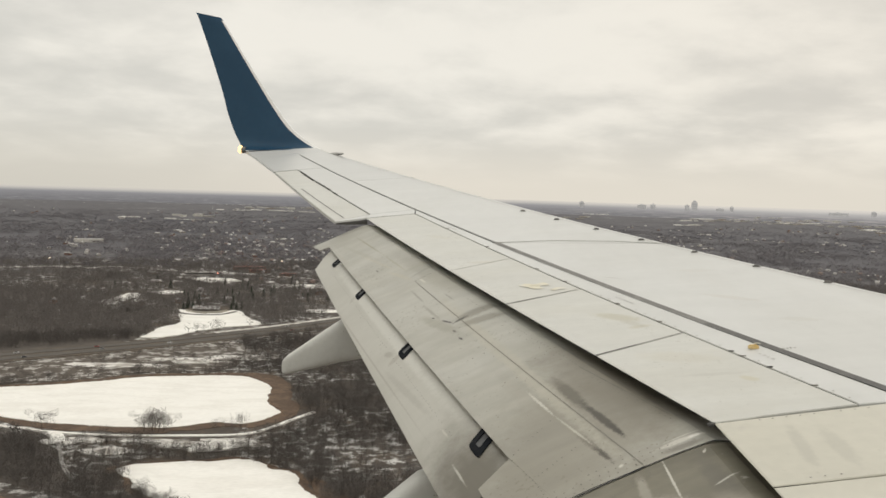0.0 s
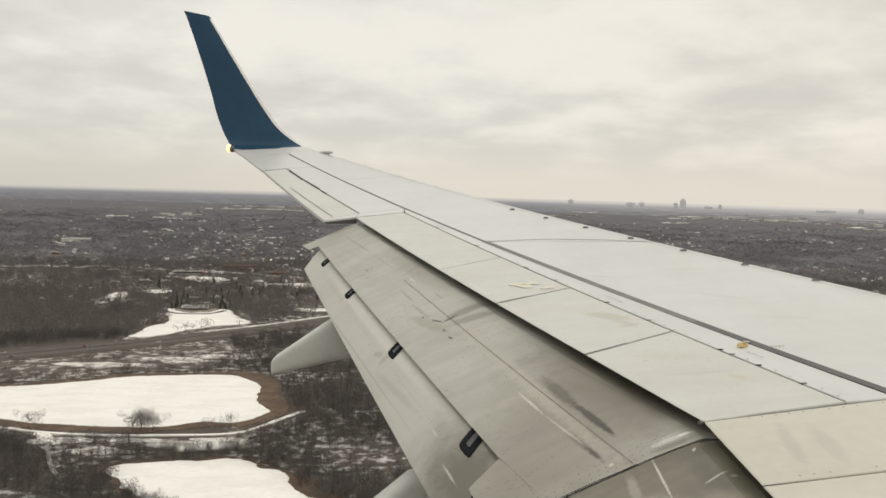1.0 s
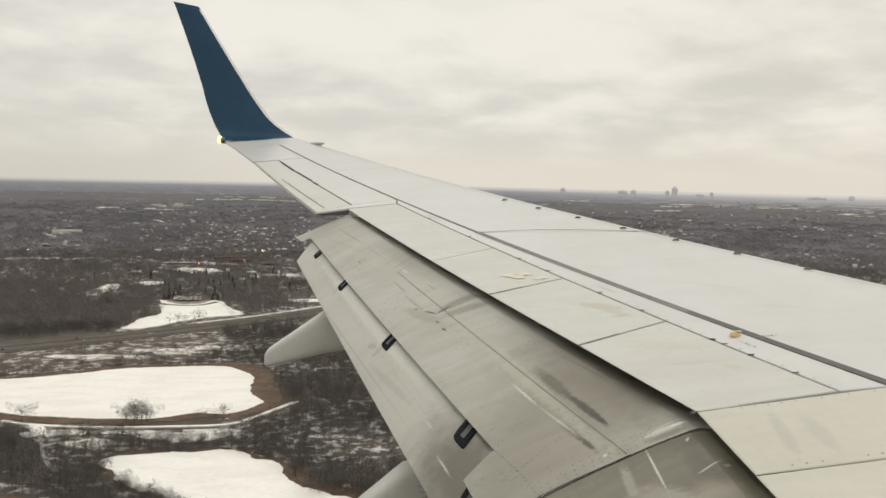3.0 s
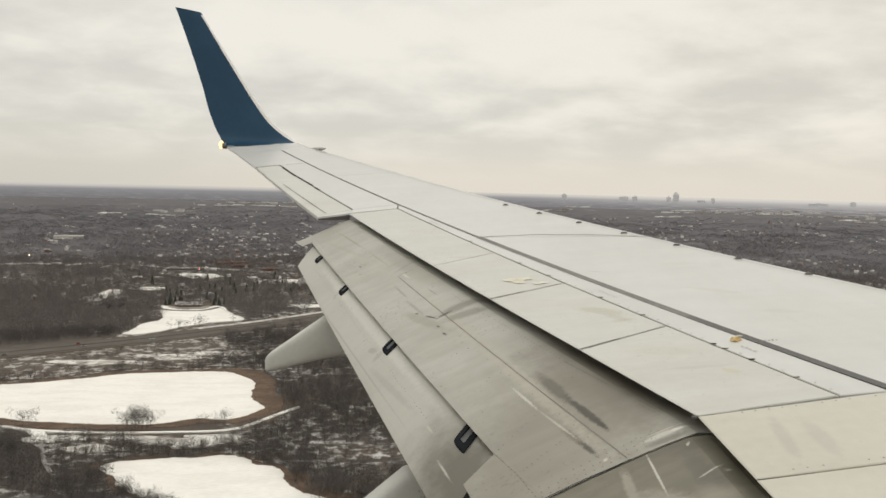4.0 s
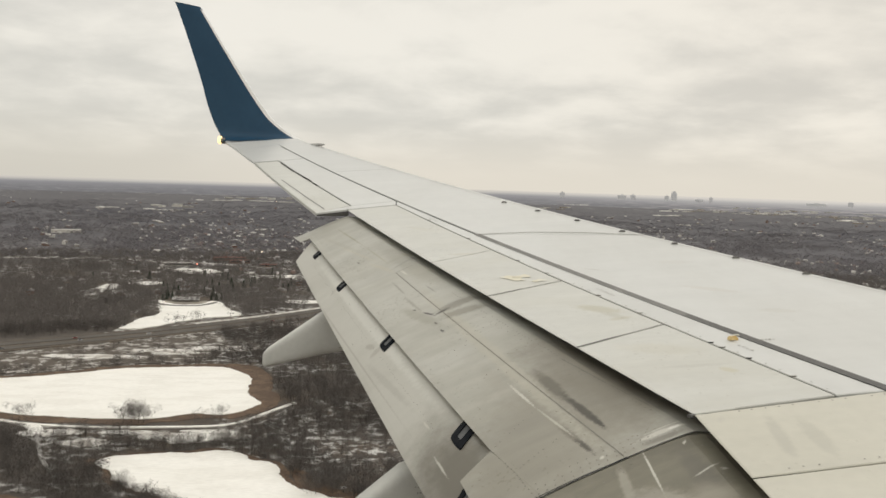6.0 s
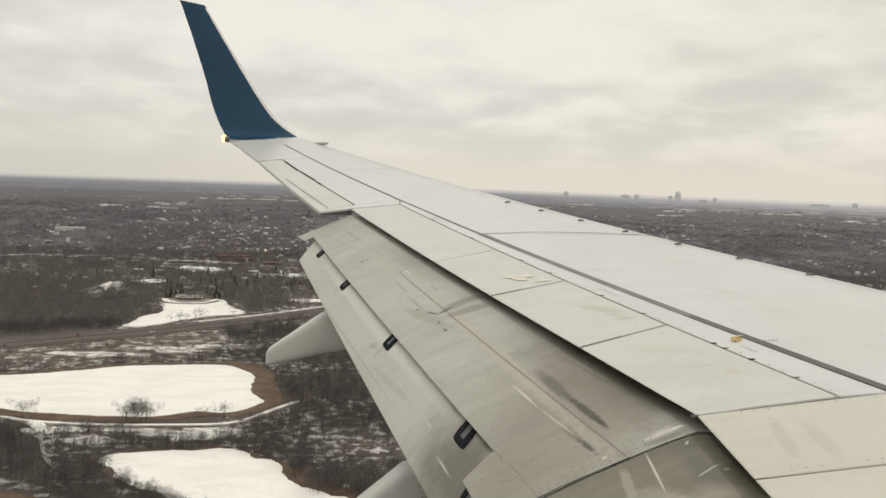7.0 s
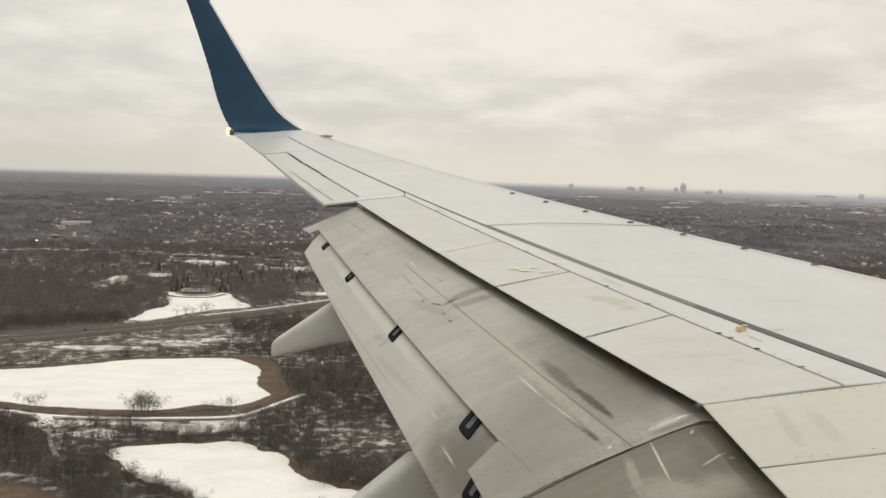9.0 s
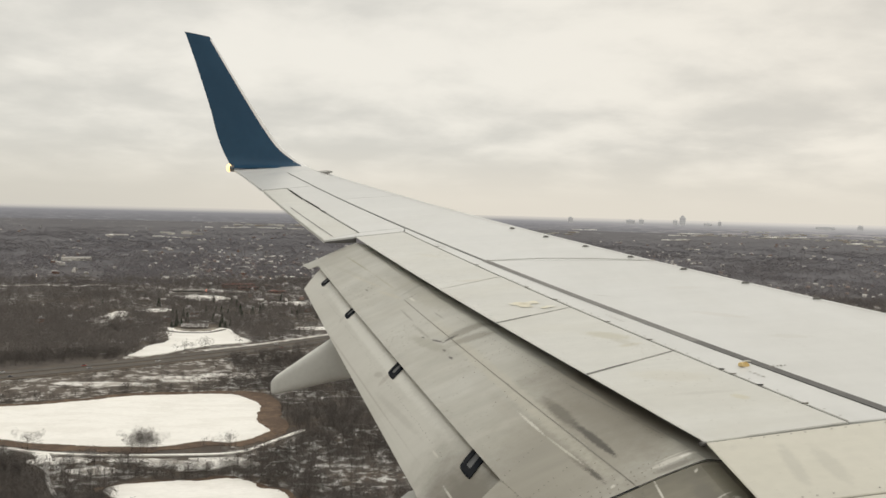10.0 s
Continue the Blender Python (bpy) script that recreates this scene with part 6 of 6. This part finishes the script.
# snowy roofs too far off to tell apart: one joined suburb
def far_roofs(hx, hy, colours, label):
    vs, fs = [], []
    for i in range(len(hx)):
        s = shrink(hx[i], hy[i])
        w, d, h, a = rng.uniform(2, 5) * s, rng.uniform(2, 4) * s, rng.uniform(2, 3.5) * s, rng.uniform(-0.8, 0.8)
        z = z_land(hx[i], hy[i]) + 2 * s
        q = np.array([(-w, -d, 0), (w, -d, 0), (w, d, 0), (-w, d, 0), (-w, -d, h), (w, -d, h), (w, d, h), (-w, d, h), (-w, 0, h * 1.6), (w, 0, h * 1.6)])
        c, t = math.cos(a), math.sin(a)
        k = len(vs) * 10
        vs.append(np.stack([q[:, 0] * c - q[:, 1] * t + hx[i], q[:, 0] * t + q[:, 1] * c + hy[i], q[:, 2] + z], 1))
        fs += [(k, k + 1, k + 5), (k, k + 5, k + 4), (k + 1, k + 2, k + 6), (k + 1, k + 6, k + 5), (k + 3, k, k + 4), (k + 3, k + 4, k + 7), (k + 4, k + 5, k + 9), (k + 4, k + 9, k + 8), (k + 6, k + 7, k + 8), (k + 6, k + 8, k + 9), (k + 5, k + 6, k + 9), (k + 7, k + 4, k + 8)]
    mat = island_material("far_houses", colours)
    tagged(new("distant_houses", mesh_np("distant_houses", np.concatenate(vs), np.array(fs), mat)), label, "houses", kind="stuff")


x, y = scatter(1900, 1500, 3900, -25, 37, 0.75)
ok = free(x, y) & (density(x, y, 0.006, 7.7) > 0.06) & (density(x, y, 0.0045, 1.7) < 0.06) & (rng.random(len(x)) < np.clip((3400 - np.hypot(x, y)) / 1200, 0.25, 1))
tx, ty = scatter(420, 1420, 2350, -13, 2, 0.6)
tk = free(tx, ty)
far_roofs(np.concatenate([x[ok], tx[tk]]), np.concatenate([y[ok], ty[tk]]), [(0.24, 0.225, 0.22), (0.17, 0.155, 0.15), (0.50, 0.485, 0.47), (0.13, 0.118, 0.112), (0.20, 0.185, 0.18), (0.15, 0.132, 0.127)], "distant snowy roofs scattered among bare trees")
x, y = scatter(230, 1480, 2150, -9.5, -1, 0.6)
ok = free(x, y)
far_roofs(x[ok], y[ok], [(0.62, 0.60, 0.58), (0.18, 0.165, 0.16), (0.42, 0.40, 0.385), (0.13, 0.118, 0.112), (0.26, 0.19, 0.165), (0.15, 0.135, 0.13)], "snowy roofs of a built-up quarter among bare trees")
x, y = scatter(620, 1640, 2700, 19, 37, 0.7)
ok = free(x, y) & (density(x, y, 0.006, 4.4) > -0.02)
far_roofs(x[ok], y[ok], [(0.60, 0.58, 0.55), (0.34, 0.32, 0.30), (0.46, 0.44, 0.42), (0.17, 0.152, 0.14), (0.28, 0.21, 0.18)], "snowy and brown roofs of houses among bare trees")

# the hilltop house above the highway, on a terrace
hill = house(34, 12, 2.8, material("dark_timber", (0.085, 0.068, 0.055), 0.85, second=(0.12, 0.10, 0.08), scale=0.4, amount=0.7), ROOFS[1], "long dark timber house with a half-snowed dark roof on the slope", False)
hill.matrix_basis = Matrix.Translation((-216, 1186, 0.9)) @ Matrix.Rotation(0.08, 4, "Z")


def terrace_wall(x, y, length, turn, bend):
    """A low wall swept in an arc, its ends turning up the slope, with a coping along its top."""
    root = tagged(new("terrace_wall"), "low cream curved retaining wall before the hilltop house", "retaining wall")
    root.matrix_basis = Matrix.Translation((x, y, 0.9)) @ Matrix.Rotation(turn, 4, "Z")
    line = [(length * (i / 16 - 0.5), bend * (i / 8 - 1) ** 2) for i in range(17)]

    def swept(half, z0, z1):
        verts, faces = [], []
        for px, py in line:
            verts += [(px, py - half, z0), (px, py + half, z0), (px, py + half, z1), (px, py - half, z1)]
        for i in range(16):
            k = 4 * i
            faces += [(k + j, k + (j + 1) % 4, k + 4 + (j + 1) % 4, k + 4 + j) for j in range(4)]
        return verts, faces + [(0, 3, 2, 1), (64, 65, 66, 67)]

    link_mesh("wall", *swept(0.4, -1.5, 1.9), material("cream_render", (0.56, 0.52, 0.45), 0.85, second=(0.46, 0.42, 0.36), scale=0.3, amount=0.7, grain=0.06), root)
    link_mesh("coping", *swept(0.6, 1.903, 2.15), WALLS[3], root, "pale stone coping")


terrace_wall(-213, 1164, 54, 0.08, 16)

# ---- office towers on the skyline ----
# Haze is mixed into wall and glass colours, nearly one tone.
HAZE = material("hazy_tower", (0.64, 0.64, 0.65), 0.9, second=(0.69, 0.69, 0.695), scale=0.05, amount=0.6)
HAZEPANE = material("hazy_glass", (0.54, 0.545, 0.56), 0.6, second=(0.57, 0.575, 0.585), scale=0.05, amount=0.6)


def tower(az, w, h, step=True):
    a, r = radians(az), 4640
    x, y = CX + r * math.sin(a), CY + r * math.cos(a)
    root = tagged(new("office_tower"), "distant hazy grey office tower on the skyline", "tower", "skyline towers")
    root.matrix_basis = Matrix.Translation((x, y, z_land(x, y))) @ Matrix.Rotation(-a, 4, "Z")
    bm = bmesh.new()
    box(bm, -w / 2, w / 2, -w * 0.3, w * 0.3, -8, h)
    part("wall", bm, HAZE, root)
    bm = bmesh.new()
    if step:
        box(bm, -w * 0.3, w * 0.3, -w * 0.2, w * 0.2, h + 0.02, h * 1.18)
    box(bm, -w * 0.12, w * 0.12, -w * 0.1, w * 0.1, h * (1.19 if step else 1.0) + 0.02, h * 1.26)
    part("roof", bm, HAZE, root)
    for k in range(3):
        bm = bmesh.new()
        box(bm, -w * 0.44, w * 0.44, -w * 0.3 - 0.4, -w * 0.3 + 0.1, h * (0.2 + 0.26 * k), h * (0.3 + 0.26 * k))
        part("window_band", bm, HAZEPANE, root)


for az, w, h, st in ((14.2, 26, 26, True), (18.0, 46, 22, False), (18.7, 26, 25, False), (20.8, 22, 26, False), (21.25, 30, 42, True), (22.8, 40, 14, False), (23.5, 18, 24, False), (29.6, 90, 12, False), (31.5, 26, 20, True)):
    tower(az, w, h, st)

# ---- cars on the highway and lit lamps ----
PAINTS = [material("car_white", (0.7, 0.7, 0.69), 0.35, rand=0.1), material("car_dark", (0.05, 0.052, 0.058), 0.3, rand=0.3), material("car_red", (0.30, 0.04, 0.03), 0.3, rand=0.2), material("car_silver", (0.42, 0.43, 0.44), 0.3, 0.4, rand=0.1)]
TYRE = material("tyre", (0.03, 0.03, 0.03), 0.9)


def car(paint, label):
    root = tagged(new("car"), label, "car", "cars on the highway")
    bm = bmesh.new()
    box(bm, -2.2, 2.2, -0.9, 0.9, 0.35, 0.95)
    bmesh.ops.bevel(bm, geom=bm.edges[:], offset=0.15, segments=2)
    part("body", bm, paint, root)
    bm = bmesh.new()
    box(bm, -1.5, 0.9, -0.78, 0.78, 0.93, 1.5)
    for q in bm.verts:
        if q.co.z > 1.2:
            q.co.x *= 0.7
            q.co.y *= 0.85
    part("cabin", bm, PANE, root)
    for sx in (-1.4, 1.4):
        for sy in (-0.85, 0.85):
            bm = bmesh.new()
            bmesh.ops.create_cone(bm, segments=12, radius1=0.34, radius2=0.34, depth=0.22, cap_ends=True, matrix=Matrix.Translation((sx, sy, 0.34)) @ pose(0, 0, 0, 90, 0, 0))
            part("wheel", bm, TYRE, root)
    return root


CARS = [car(PAINTS[0], "white car driving on the highway"), car(PAINTS[1], "dark car driving on the highway"), car(PAINTS[2], "red car driving on the highway"), car(PAINTS[3], "silver car driving on the highway")]
rc = random.Random(3)
made = 0
for off in (-11, 11):
    ln = offs[off]
    for i in range(8, len(ln) - 30, 6):
        if rc.random() < 0.35:
            continue
        a, b = ln[i], ln[i + 1]
        t = (b - a) / np.linalg.norm(b - a)
        q = a + np.array([-t[1], t[0]]) * rc.choice((-3.5, 0, 3.5))
        m = Matrix.Translation((q[0], q[1], 0.82)) @ Matrix.Rotation(math.atan2(t[1], t[0]), 4, "Z")
        if made < 4:
            CARS[made].matrix_basis = m
        else:
            copy_thing(CARS[rc.randrange(4)], m)
        made += 1

LIT = glow("street_light", (1.0, 0.75, 0.5), 7)
REDLIT = glow("signal_light", (1.0, 0.25, 0.15), 7)


def street_lamp(x, y, mat, label, size=1.0):
    s = shrink(x, y) * size
    root = tagged(new("street_lamp"), label, "street lamp")
    root.matrix_basis = Matrix.Translation((x, y, z_land(x, y)))
    v, f = limb((0, 0, -0.5), (0, 0, 14 * s), 0.15, 0.1, 6)
    o = new("pole", mesh_np("pole", v, f, WALLS[3]))
    o.parent = root
    bm = bmesh.new()
    bmesh.ops.create_uvsphere(bm, u_segments=8, v_segments=6, radius=0.45 * s + 0.15, matrix=Matrix.Translation((0, 0, 14 * s)))
    part("lamp_head", bm, mat, root)


for x, y, m, lab in ((-575, 1635, LIT, "lit warm street lamp among trees"), (-259, 1535, REDLIT, "lit red signal lamp beside the school"), (-165, 1700, LIT, "lit warm street lamp at the school"), (-304, 3385, LIT, "lit lamp near the far warehouses"),
                     (-269, 3404, LIT, "lit lamp near the far warehouses"), (-560, 3900, LIT, "lit lamp near the far warehouses")):
    street_lamp(x, y, m, lab)
